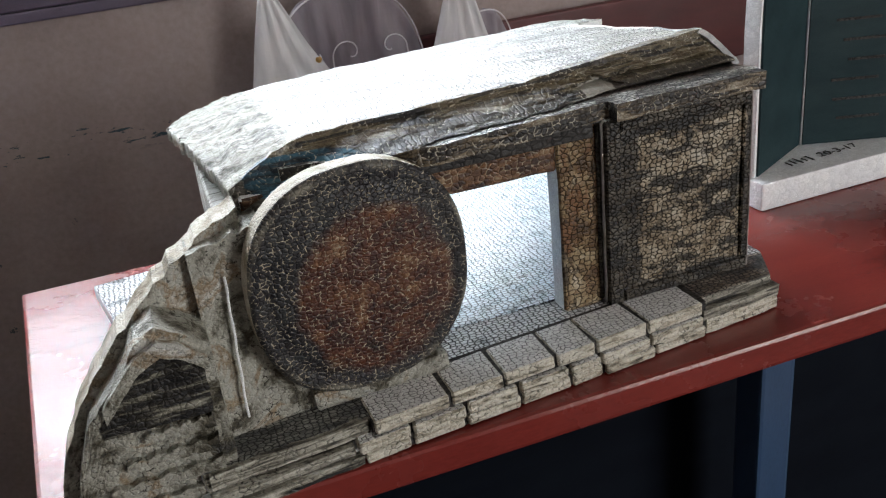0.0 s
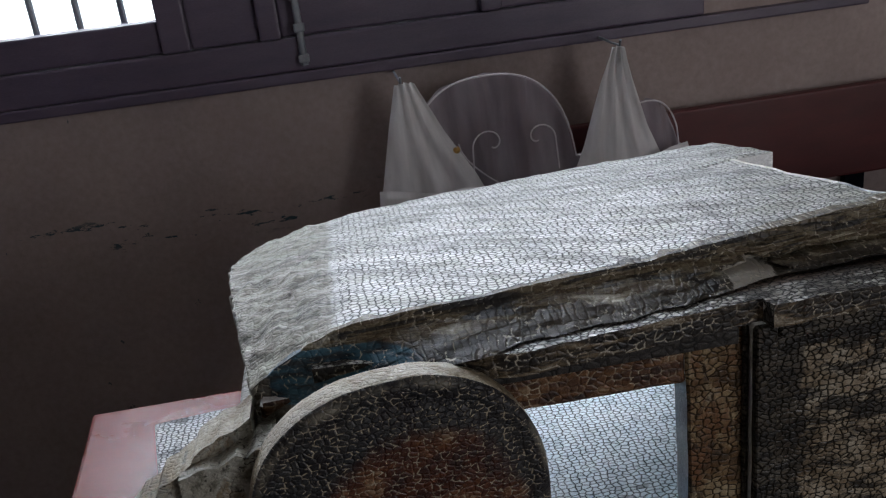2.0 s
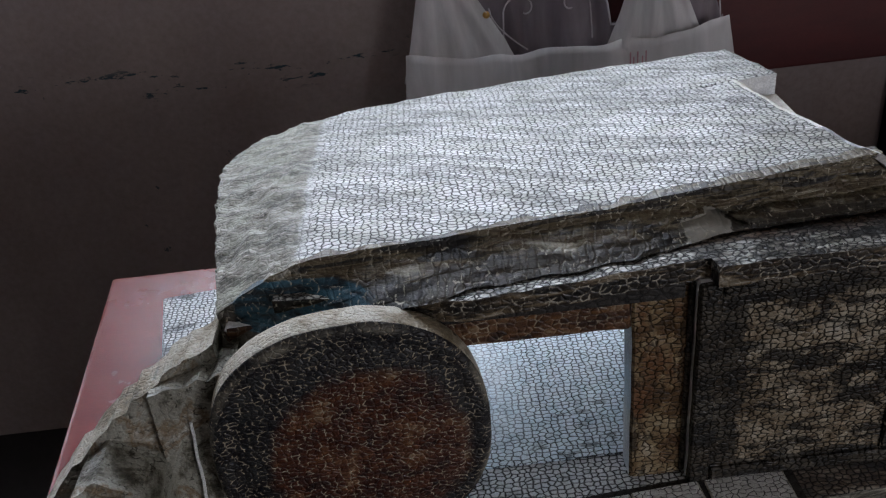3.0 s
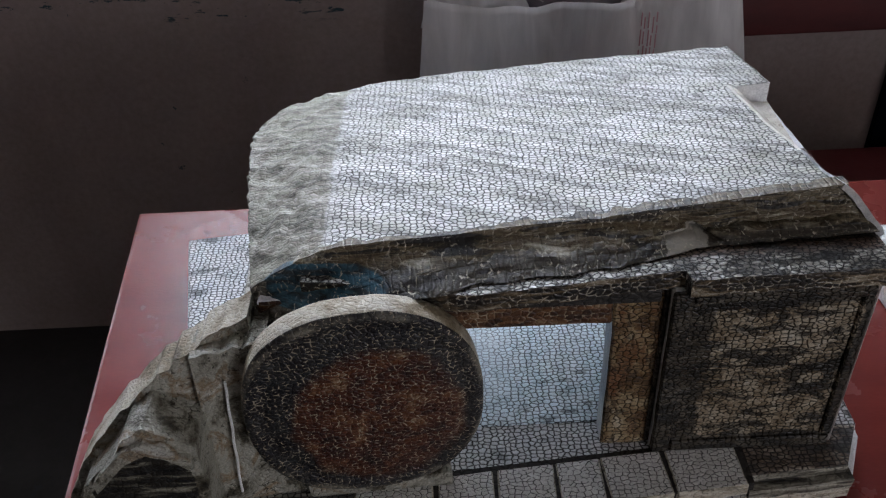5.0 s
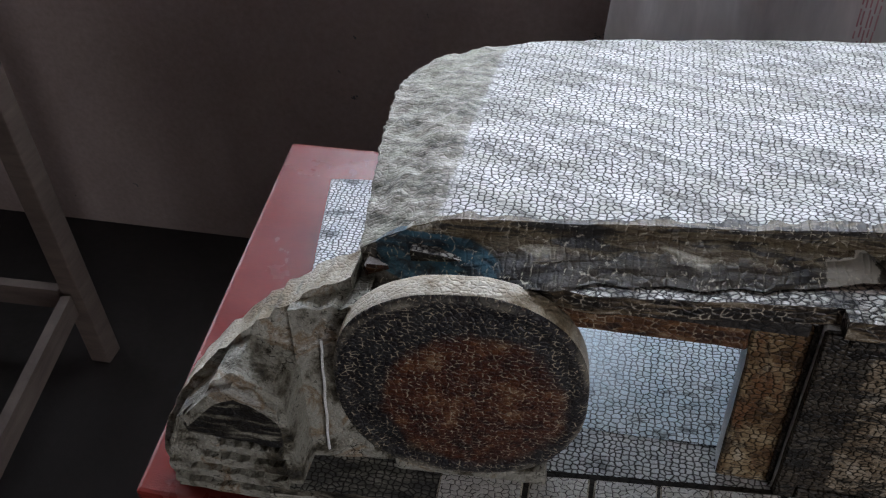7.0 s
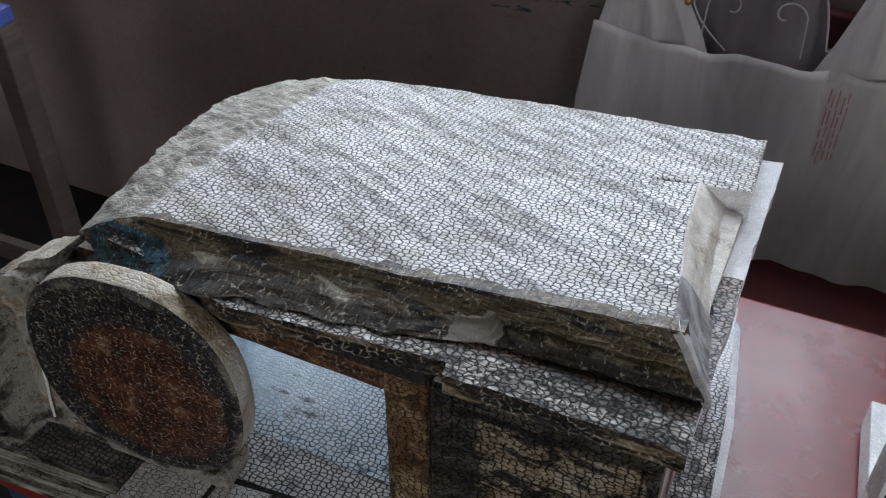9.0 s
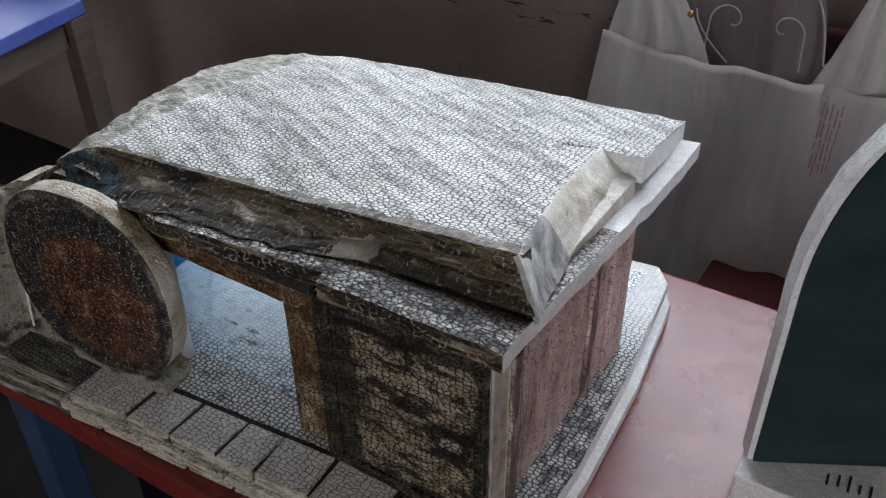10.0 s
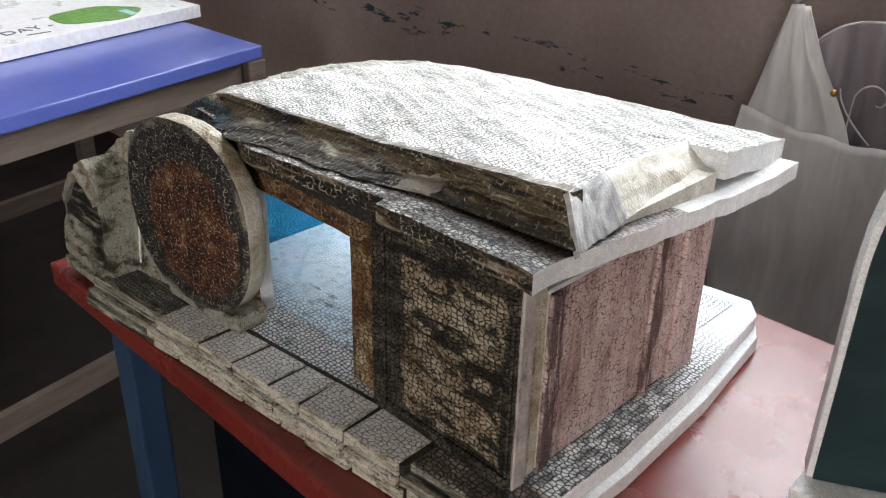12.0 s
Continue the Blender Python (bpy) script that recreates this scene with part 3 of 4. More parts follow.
def shell(rows, thick, closed=False):
    """A bent sheet through rows of points, with its thickness as a vector, or as a function of the place."""
    bm = bmesh.new()
    top = [[bm.verts.new(p) for p in r] for r in rows]
    low = [[bm.verts.new(Vector(p) + Vector(thick(p) if callable(thick) else thick)) for p in r] for r in rows]
    n, k = len(rows), len(rows[0])
    for i in range(n - 1):
        for j in range(k - 1):
            bm.faces.new((top[i][j], top[i + 1][j], top[i + 1][j + 1], top[i][j + 1]))
            bm.faces.new((low[i][j], low[i][j + 1], low[i + 1][j + 1], low[i + 1][j]))
    for i in range(n - 1):
        for j in (0, k - 1):
            bm.faces.new((top[i][j], low[i][j], low[i + 1][j], top[i + 1][j]))
    for j in range(k - 1):
        for i in (0, n - 1):
            bm.faces.new((top[i][j], top[i][j + 1], low[i][j + 1], low[i][j]))
    return bm


def smooth(o):
    for p in o.data.polygons:
        p.use_smooth = True
    return o


# ---- the room ----
def room():
    X0, X1, Y0, H = -2.6, 2.9, -2.4, 2.9
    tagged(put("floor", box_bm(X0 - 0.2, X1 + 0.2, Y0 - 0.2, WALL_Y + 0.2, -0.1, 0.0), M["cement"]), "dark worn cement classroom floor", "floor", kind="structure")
    tagged(put("ceiling", box_bm(X0 - 0.2, X1 + 0.2, Y0 - 0.2, WALL_Y + 0.2, H, H + 0.1), M["plaster"]), "plain cream plaster ceiling", "ceiling", kind="structure")
    T = 0.2
    WX0, WX1, WZ0, WZ1 = -2.05, 0.78, 0.985, 2.15
    bm = bmesh.new()
    for a in ((X0, X1, 0, WZ0), (X0, WX0, WZ0, WZ1), (WX1, X1, WZ0, WZ1), (X0, X1, WZ1, H)):
        t = box_bm(a[0], a[1], WALL_Y, WALL_Y + T, a[2], a[3])
        me = bpy.data.meshes.new("t")
        t.to_mesh(me)
        bm.from_mesh(me)
        t.free()
    tagged(put("wall_north", bm, M["wall"]), "grey mauve painted wall with chipped patches", "wall", kind="structure")
    tagged(put("wall_west", box_bm(X0 - T, X0, Y0, WALL_Y, 0, H), M["wall"]), "plain grey mauve painted wall", "wall", kind="structure")
    tagged(put("wall_east", box_bm(X1, X1 + T, Y0, WALL_Y, 0, H), M["wall"]), "plain grey mauve painted wall", "wall", kind="structure")
    # Unseen front wall; its doorway opening is made up for the fill.
    bm = bmesh.new()
    for a in ((X0, 1.6, 0, H), (2.7, X1, 0, H), (1.6, 2.7, 2.2, H)):
        t = box_bm(a[0], a[1], Y0 - T, Y0, a[2], a[3])
        me = bpy.data.meshes.new("t")
        t.to_mesh(me)
        bm.from_mesh(me)
        t.free()
    tagged(put("wall_south", bm, M["wall"]), "plain unseen painted wall with an added doorway opening", "wall", kind="structure")
    # the window, dark purple timber
    win = thing("window_1", (0, WALL_Y, WZ0), "dark purple wooden casement window with bright glass panes", "window", kind="structure")
    F0, F1 = WALL_Y - 0.012, WALL_Y + 0.07
    part("window_sill", rough_up(box_bm(WX0 - 0.03, WX1 + 0.30, WALL_Y - 0.02, WALL_Y + 0.02, 0.972, 0.990, 0.003), 0.002, 20), M["purple"], win, "purple sill with chipped bluish paint")
    part("window_frame", box_bm(WX0, WX1, F0, F1, 0.991, 1.045, 0.004), M["purple"], win)
    part("window_frame", box_bm(WX0, WX1, F0, F1, 2.09, WZ1, 0.004), M["purple"], win)
    for x in (WX0, WX1 - 0.05):
        part("window_frame", box_bm(x, x + 0.05, F0, F1, 1.046, 2.089, 0.004), M["purple"], win)
    for x in (-1.33, -0.64):
        part("mullion", box_bm(x, x + 0.05, F0 - 0.002, F1, 1.046, 2.089, 0.004), M["purple"], win)
    part("mullion", box_bm(-0.135, -0.09, F0 - 0.002, F1, 1.046, 2.089, 0.004), M["purple"], win)
    part("mullion", box_bm(0.022, 0.056, F0 - 0.004, F1, 1.046, 2.089, 0.004), M["purple"], win)
    part("mullion", box_bm(0.39, 0.424, F0 - 0.004, F1, 1.046, 2.089, 0.004), M["purple"], win)
    for a, b, top in ((WX0 + 0.0505, -1.3305, 1.098), (-1.2795, -0.6405, 1.098), (-0.5895, -0.1355, 1.098), (-0.0895, 0.0215, 1.165), (0.0565, 0.3895, 1.165), (0.4245, WX1 - 0.0505, 1.165)):
        part("sash", box_bm(a, b, F0 + 0.012, F1 - 0.02, 1.0465, top, 0.004), M["purple"], win)
        part("sash", box_bm(a, b, F0 + 0.012, F1 - 0.02, 2.04, 2.0885, 0.004), M["purple"], win)
        p = part("pane", box_bm(a, b, WALL_Y + 0.035, WALL_Y + 0.039, top + 0.001, 2.039), M["glass"], win)
        p.visible_shadow = False
    for k in range(37):
        x = -1.988 + k * 0.074
        tube("grille_bar", [(x, WALL_Y + 0.13, 0.99), (x, WALL_Y + 0.13, 2.145)], 0.006, M["iron"], win)
    tube("bolt", [(0.087, F0 - 0.006, 1.0), (0.087, F0 - 0.006, 1.30)], 0.006, M["iron"], win, "dull iron tower bolt")
    for k in range(5):
        part("bolt_guide", box_bm(0.078, 0.096, F0 - 0.013, F0 - 0.0005, 1.004 + 0.05 * k, 1.018 + 0.05 * k, 0.003), M["iron"], win)
    settle(win)
    # bright open ground and hazy daylight outside
    tagged(put("backdrop", box_bm(-14, 14, 12.0, 12.1, -0.19, 9), M["haze"]), "bright white daylight haze outside the window", "backdrop", kind="structure")
    tagged(put("ground", box_bm(-30, 30, 1.95, 60, -0.3, -0.2), M["plaster"]), "pale open ground outside the window", "ground", kind="structure")


room()

# ---- desks ----
DESK_Z = 0.75


def red_desk():
    d = thing("school_desk", (0.5, 0.8, 0), "red enamelled wooden school desk on blue steel legs", "desk")
    quad = [(-0.138, 0.551), (1.55, 0.545), (1.55, 1.046), (-0.184, 1.049)]
    part("tabletop", bevelled(prism(quad, DESK_Z - 0.03, DESK_Z), 0.004), M["red"], d)
    for x, y in ((-0.125, 0.60), (0.507, 0.60), (1.42, 0.60), (-0.125, 0.96), (1.42, 0.96)):
        part("leg", box_bm(x, x + 0.04, y, y + 0.04, 0.0, DESK_Z - 0.031, 0.004), M["steel_blue"], d)
    part("rail", box_bm(-0.124, 1.459, 0.965, 0.995, 0.60, 0.64, 0.003), M["steel_blue"], d)
    # Assumed panel, nearly black so that the space under the top stays dark.
    part("shade_panel", box_bm(-0.084, 1.419, 0.70, 0.712, 0.06, DESK_Z - 0.031, 0.002), M["navy"], d, "assumed near-black navy panel for the shade under the top")
    for x in (-0.118, 1.427):
        part("rail", box_bm(x, x + 0.026, 0.641, 0.959, 0.66, 0.70, 0.003), M["steel_blue"], d)
    settle(d)


def blue_desk():
    d = thing("blue_school_desk", (-1.0, 0.95, 0), "blue enamelled school desk on bare wooden legs", "desk")
    c, ex = Vector((-0.79, 1.29)), Vector((-0.985, -0.03))
    ey = Vector((0.19, -0.98))
    q = [c, c + ex * 0.95, c + ex * 0.95 + ey * 1.0, c + ey * 1.0]
    part("tabletop", bevelled(prism([tuple(v) for v in q], 0.722, 0.75), 0.004), M["blue"], d)
    q2 = [c + ex * 0.02 + ey * 0.02, c + ex * 0.93 + ey * 0.02, c + ex * 0.93 + ey * 0.98, c + ex * 0.02 + ey * 0.98]
    for i in range(4):
        a, b = q2[i], q2[(i + 1) % 4]
        n = (b - a).normalized()
        w = Vector((-n.y, n.x)) * 0.02
        part("apron", prism([tuple(a + n * 0.03), tuple(b - n * 0.03), tuple(b - n * 0.03 + w), tuple(a + n * 0.03 + w)], 0.665, 0.7215), M["wood"], d)
        part("stretcher", prism([tuple(a + n * 0.03), tuple(b - n * 0.03), tuple(b - n * 0.03 + w), tuple(a + n * 0.03 + w)], 0.15, 0.20), M["wood"], d)
    for v in q2:
        part("leg", bevelled(prism([(v.x + a, v.y + b) for a, b in ((-0.022, -0.022), (0.022, -0.022), (0.022, 0.022), (-0.022, 0.022))], 0, 0.7215), 0.004), M["wood"], d)
    settle(d)


red_desk()
blue_desk()


def day_card():
    d = thing("display_card", (-1.1, 1.1, 0.75), "white glossy display card with a printed green hill", "card")
    a, b = Vector((-1.0, 0.80)), Vector((-1.10, 1.33))
    w = Vector((-0.40, -0.05))
    part("board", bevelled(prism([tuple(a), tuple(b), tuple(b + w), tuple(a + w)], 0.7515, 0.780), 0.002), M["card"], d)
    poly = []
    c = Vector((-1.155, 1.10))
    for i in range(40):
        t = 2 * math.pi * i / 40
        r = 1 + 0.05 * math.sin(5 * t)
        poly.append((c.x + 0.075 * r * math.cos(t), c.y + 0.10 * r * math.sin(t)))
    hill = part("hill_print", prism(poly, 0.7802, 0.7815), M["grass"], d, "printed green grassy hill")
    part("stream_print", prism([(c.x + 0.0, c.y + 0.05), (c.x + 0.06, c.y + 0.055), (c.x + 0.05, c.y + 0.075), (c.x, c.y + 0.072)], 0.7816, 0.7822), M["aqua"], d, "pale blue stream")
    cu = bpy.data.curves.new("lettering", "FONT")
    cu.body, cu.size, cu.extrude = "DAY -", 0.045, 0.0004
    tmp = bpy.data.objects.new("lettering", cu)
    me = bpy.data.meshes.new_from_object(tmp)
    me.materials.append(M["ink"])
    me.transform(Matrix.Translation((-1.09, 0.875, 0.7806)) @ Matrix.Rotation(radians(100), 4, "Z"))
    o = new("lettering", me)
    o.parent = d
    part("lettering_bar", box_bm(-1.07, -1.065, 0.91, 0.96, 0.7802, 0.781), M["ink"], d)
    settle(d)


day_card()


def bench():
    d = thing("red_bench", (1.2, 1.57, 0), "dark red wooden bench standing by the wall", "bench")
    part("backrest", box_bm(0.42, 2.3, 1.635, 1.66, 0.668, 0.835, 0.004), M["dark_red"], d)
    part("seat", box_bm(0.42, 2.3, 1.36, 1.62, 0.40, 0.43, 0.004), M["dark_red"], d)
    for x in (1.05, 1.6, 2.2):
        part("leg", box_bm(x, x + 0.04, 1.6605, 1.678, 0.0, 0.80, 0.003), M["navy"], d)
        part("leg", box_bm(x, x + 0.04, 1.38, 1.42, 0.0, 0.399, 0.003), M["steel_blue"], d)
        part("rail", box_bm(x + 0.005, x + 0.035, 1.421, 1.62, 0.36, 0.399, 0.003), M["steel_blue"], d)
    settle(d)


bench()


# ---- the hanging bag ----
def sheet(name, left, right, z0, z1, top, y, mat_, parent, wav, label="", n=34, k=40):
    """A hanging film between two side lines; top gives the upper rim over 0 to 1 across."""
    rows = []
    for j in range(k + 1):
        v = j / k
        row = []
        for i in range(n + 1):
            u = i / n
            zt = top(u)
            z = z0 + (zt - z0) * v
            x = interp(z, left) * (1 - u) + interp(z, right) * u
            f = 0.007 * math.sin(u * 21 + 2.2 * math.sin(z * 7) + wav) + 0.004 * math.sin(u * 47 + z * 9 + wav)
            f += 0.010 * noise.noise(Vector((x * 9, wav, z * 5)))
            row.append((x, y + f, z))
        rows.append(row)
    o = part(name, shell(rows, (0, 0.0012, 0)), mat_, parent, label)
    return smooth(o)


def bag():
    d = thing("plastic_carrier_bag", (0.45, 1.60, 0.3), "milky white plastic carrier bag hanging on the wall by two handles", "bag")
    neck = lambda u: 0.780 + 0.03 * max(0, abs(u - 0.46) - 0.30) / 0.3 + 0.002 * math.sin(u * 30)
    sheet("front_sheet", [(0.2, 0.21), (0.44, 0.17), (0.66, 0.160), (0.80, 0.175)], [(0.2, 0.74), (0.65, 0.73), (0.80, 0.70)], 0.22, 0.8, neck, 1.555, M["bag"], d, 0.3)
    sheet("handle", [(0.74, 0.165), (0.80, 0.182), (0.90, 0.205), (0.965, 0.222)], [(0.74, 0.365), (0.80, 0.338), (0.88, 0.292), (0.965, 0.252)], 0.745, 0.965, lambda u: 0.965 - 0.004 * abs(u - 0.5), 1.566, M["bag"], d, 1.3, "left twisted handle", 14, 24)
    sheet("handle", [(0.76, 0.500), (0.82, 0.524), (0.92, 0.555), (0.975, 0.578)], [(0.76, 0.665), (0.84, 0.632), (0.92, 0.610), (0.975, 0.598)], 0.76, 0.975, lambda u: 0.975 - 0.004 * abs(u - 0.5), 1.566, M["bag"], d, 2.6, "twisted handle", 14, 24)
    dome = lambda u: 0.80 + 0.155 * max(0.0, 1 - abs(2 * u - 0.86) ** 2.6) ** 0.5
    sheet("back_sheet", [(0.5, 0.25), (0.96, 0.25)], [(0.5, 0.53), (0.96, 0.53)], 0.60, 0.95, dome, 1.600, M["bag_thin"], d, 4.0, "thin mauve translucent plastic")
    dome2 = lambda u: 0.79 + 0.085 * max(0.0, 1 - abs(2 * u - 0.8) ** 2.4) ** 0.5
    sheet("back_sheet", [(0.5, 0.60), (0.9, 0.60)], [(0.5, 0.705), (0.9, 0.705)], 0.66, 0.9, dome2, 1.600, M["bag_thin"], d, 5.0, "thin mauve translucent plastic", 16, 20)
    rim = [(0.25 + 0.28 * u, 1.583, dome(u)) for u in [i / 50 for i in range(51)]]
    tube("printed_outline", rim, 0.0016, M["line"], d, "thin white outline")
    tube("printed_outline", [(0.60 + 0.105 * u, 1.583, dome2(u)) for u in [i / 30 for i in range(31)]], 0.0014, M["line"], d)
    # curling lines printed on the film
    for cx, cz, s, flip in ((0.46, 0.835, 0.040, 1), (0.36, 0.835, 0.045, -1)):
        pts = []
        for i in range(46):
            t = i / 45
            a = t * 4.6
            r = s * (1 - t) * 0.62 + 0.004
            pts.append((cx + flip * (r * math.cos(a) - 0.01), 1.580, cz + r * math.sin(a) + 0.006))
        pts.insert(0, (cx + flip * (s * 0.55), 1.580, cz - s * 1.3))
        tube("printed_curl", pts, 0.0013, M["line"], d)
    tube("printed_curl", [(0.315 + 0.06 * (i / 20), 1.580, 0.85 - 0.075 * (i / 20) ** 0.6) for i in range(21)], 0.0013, M["line"], d)
    bm = bmesh.new()
    bmesh.ops.create_uvsphere(bm, u_segments=12, v_segments=8, radius=0.006, matrix=Matrix.Translation((0.310, 1.572, 0.843)))
    part("bead", bm, M["brass"], d, "small brass bead")
    # faded red print that cannot be read: a column of short bars
    random.seed(5)
    for k in range(5):
        z = 0.765 - 0.008 * (k % 2)
        while z > 0.655:
            h = random.uniform(0.012, 0.03)
            a = 0.534 + k * 0.0065 + random.uniform(-0.001, 0.001)
            part("print_bar", box_bm(a, a + 0.0022, 1.5395, 1.5405, z - h, z), M["red_ink"], d)
            z -= h + random.uniform(0.002, 0.008)
    settle(d)
    for x, z in ((0.231, 0.967), (0.588, 0.977)):
        n = tube("wall_nail", [(x, WALL_Y + 0.005, z + 0.002), (x, 1.60, z), (x, 1.555, z + 0.001), (x, 1.550, z + 0.010)], 0.0022, M["iron"])
        tagged(n, "small iron nail in the wall holding a bag", "nail", "nails that hold the bag")


bag()


# ---- the open-book board ----
def tablets():
    d = thing("display_board", (0.78, 0.84, 0.75), "dark teal round-topped foam panels standing like an open book", "display board")
    part("foot", rough_up(bevelled(prism([(0.639, 0.776), (0.935, 0.778), (0.935, 0.912), (0.632, 0.912)], 0.7508, 0.7835), 0.002), 0.001, 50), M["white"], d, "thick white foam foot")

    def arch(w, z0, z1, zs, m):
        pts = [(m, z0), (w - m, z0)]
        c, r = w / 2, w / 2 - m
        for i in range(29):
            t = math.pi * i / 28
            pts.append((c + r * math.copysign(abs(math.cos(t)) ** 1.12, math.cos(t)), zs + (z1 - m - zs) * math.sin(t)))
        return pts

    def panel(a, b, edge=1.0):
        a, b = Vector(a), Vector(b)
        w = (b - a).length
        m = Matrix.Translation((a.x, a.y, 0)) @ Matrix.Rotation(math.atan2(b.y - a.y, b.x - a.x), 4, "Z")
        bm = rough_up(bevelled(prism(arch(w, 0.784, 1.105, 0.955, 0.0), 0.0, 0.017, 1), 0.003), 0.0014, 60)
        bm.transform(m)
        slab = part("panel", bm, M["white"], d, "white foam panel with a torn edge")
        face = [(x - 0.0044 * (1 - edge) * (1 - x / w), z) for x, z in arch(w, 0.7855, 1.105, 0.955, 0.005)]
        bm = prism(face, -0.003, 0.0004, 1)
        bm.transform(m)
        part("painted_face", bm, M["slate"], slab, "dark teal painted face")
        return m, w, slab
    panel((0.642, 0.796), (0.7650, 0.864))
    m, w, slab = panel((0.7575, 0.8545), (0.905, 0.796), 0.0)
    part("spine", prism([(0.7558, 0.8530), (0.7569, 0.8530), (0.7569, 0.8612), (0.7558, 0.8608)], 0.7842, 1.03), M["white"], d, "thin white foam edge between the panels")
    cu = bpy.data.curves.new("lettering", "FONT")
    cu.body, cu.size, cu.extrude, cu.shear = "20-3-17", 0.019, 0.0002, 0.2
    me = bpy.data.meshes.new_from_object(bpy.data.objects.new("lettering", cu))
    me.materials.append(M["joint"])
    on_foot = Matrix.Translation((0.748, 0.808, 0.7844)) @ Matrix.Rotation(radians(3), 4, "Z")
    me.transform(on_foot)
    o = new("lettering", me)
    o.parent = d
    for i in range(5):
        b = box_bm(-0.046 + i * 0.008, -0.046 + i * 0.008 + 0.002, -0.002 + 0.002 * (i % 2), 0.010 + 0.003 * (i % 3), 0, 0.0005)
        b.transform(on_foot)
        part("handwriting_bar", b, M["joint"], d)
    random.seed(9)
    for i in range(9):
        a = 0.03 + random.uniform(0, 0.02)
        z = 0.815 + i * 0.024
        b = box_bm(a, a + random.uniform(0.04, 0.07), -0.0042, -0.0028, z, z + 0.003)
        b.transform(m)
        part("handwriting_bar", b, M["joint"], d)
    settle(d)


tablets()


# ---- the foam model of a rock tomb ----
TOMB = thing("foam_tomb_model", (0.2, 0.78, 0.75), "hand-painted white foam model of a rock tomb with a round stone", "model")
B0, B1, B2 = 0.7505, 0.7675, 0.785


def base_front(x):
    """The front line of the base, which stands slightly askew."""
    return 0.545 + (x + 0.02) * 0.0885


def base():
    lower = [(-0.022, 0.5455 + 0.004), (0.514, base_front(0.514) + 0.004), (0.537, 0.640), (0.537, 0.72), (0.530, 0.85), (0.513, 0.975), (0.49, 1.012), (-0.088, 0.945)]
    upper = [(-0.018, 0.549 + 0.004), (0.508, base_front(0.508) + 0.005), (0.530, 0.640), (0.530, 0.72), (0.522, 0.84), (0.505, 0.983), (0.486, 1.006), (-0.094, 0.942)]
    part("base_slab", rough_up(bevelled(prism(lower, B0, B1 - 0.0004), 0.0025), 0.0012, 45), M["white"], TOMB, "white foam slab lying on the desk")
    o = part("base_slab", rough_up(bevelled(prism(upper, B1, B2), 0.0025), 0.001, 45), [M["floor_foam"], M["white"], M["mould"]], TOMB, "white foam slab inked with black crackle")
    for p in o.data.polygons:
        p.material_index = 0 if p.normal.z > 0.6 else 2 if p.normal.y < -0.5 else 1


def moulding(z0, z1, x0, x1, dy, m):
    bm = prism([(x0, base_front(x0) - dy), (x1, base_front(x1) - dy), (x1, base_front(x1) + 0.012), (x0, base_front(x0) + 0.012)], z0, z1)
    bmesh.ops.subdivide_edges(bm, edges=[e for e in bm.edges if e.calc_length() > 0.05], cuts=14)
    rough_up(bm, 0.0012, 70)
    part("moulding", bm, m, TOMB, "painted foam moulding strip")


base()
part("floor_sheet", prism([(0.0545, 0.652), (0.4775, 0.655), (0.4775, 0.985), (0.0545, 0.93)], B2 + 0.0006, B2 + 0.0018), M["inner"], TOMB, "white foam floor with blue bounce in its colour and inked front")
moulding(0.7515, 0.7600, -0.020, 0.100, 0.004, M["mould"])
moulding(0.7615, 0.7700, -0.016, 0.094, 0.001, M["mould"])
moulding(0.7715, 0.7850, -0.014, 0.109, -0.004, M["mould"])
moulding(0.7515, 0.7655, 0.430, 0.512, 0.001, M["brick"])
moulding(0.7670, 0.7765, 0.425, 0.511, 0.003, M["mould"])


# walls of the tomb
FY, BY = 0.629, 0.621
WT, WB = 0.956, B2 + 0.0004


def wall_piece(name, x0, x1, y0, y1, z0, z1, front, label="", side=None, cut=6):
    """A foam wall with a painted front; jambs and back stay bare white."""
    bm = box_bm(x0, x1, y0, y1, z0, z1, 0.0018, 1)
    bmesh.ops.subdivide_edges(bm, edges=[e for e in bm.edges if e.calc_length() > 0.03], cuts=cut, use_grid_fill=True)
    rough_up(bm, 0.0009, 90)
    o = part(name, bm, [M["white"], front, side or M["white"]], TOMB, label)
    for p in o.data.polygons:
        p.material_index = 1 if p.normal.y < -0.6 else 2 if p.normal.x > 0.8 else 0
    return o


wall_piece("front_wall", 0.055, 0.171, FY + 0.002, FY + 0.020, WB, WT, M["lintel"], "brown painted foam wall")
wall_piece("lintel", 0.1715, 0.3125, FY + 0.001, FY + 0.020, 0.921, WT, M["lintel"], "dark brown painted lintel")
wall_piece("door_post", 0.313, 0.352, FY, FY + 0.022, WB, WT, M["post"], "ochre painted door post")
wall_piece("door_panel", 0.3525, 0.4985, BY, BY + 0.030, WB, WT, M["panel"], "black and cream crackled panel", M["rim"])
# raised frame strips round the panel
for x0, x1, z0, z1 in ((0.353, 0.367, WB, WT - 0.001), (0.368, 0.497, 0.786, 0.797), (0.368, 0.497, 0.946, 0.955), (0.489, 0.4975, 0.798, 0.945)):
    part("panel_strip", rough_up(box_bm(x0, x1, BY - 0.003, BY + 0.0015, z0, z1, 0.0012, 1), 0.0007, 90), M["panel"], TOMB)
# Dark strip standing for the shade in the groove beside the post.
part("groove_shade", rough_up(box_bm(0.3485, 0.3522, FY - 0.003, FY + 0.002, 0.79, WT - 0.001, 0.001, 1), 0.0008, 90), M["panel"], TOMB)
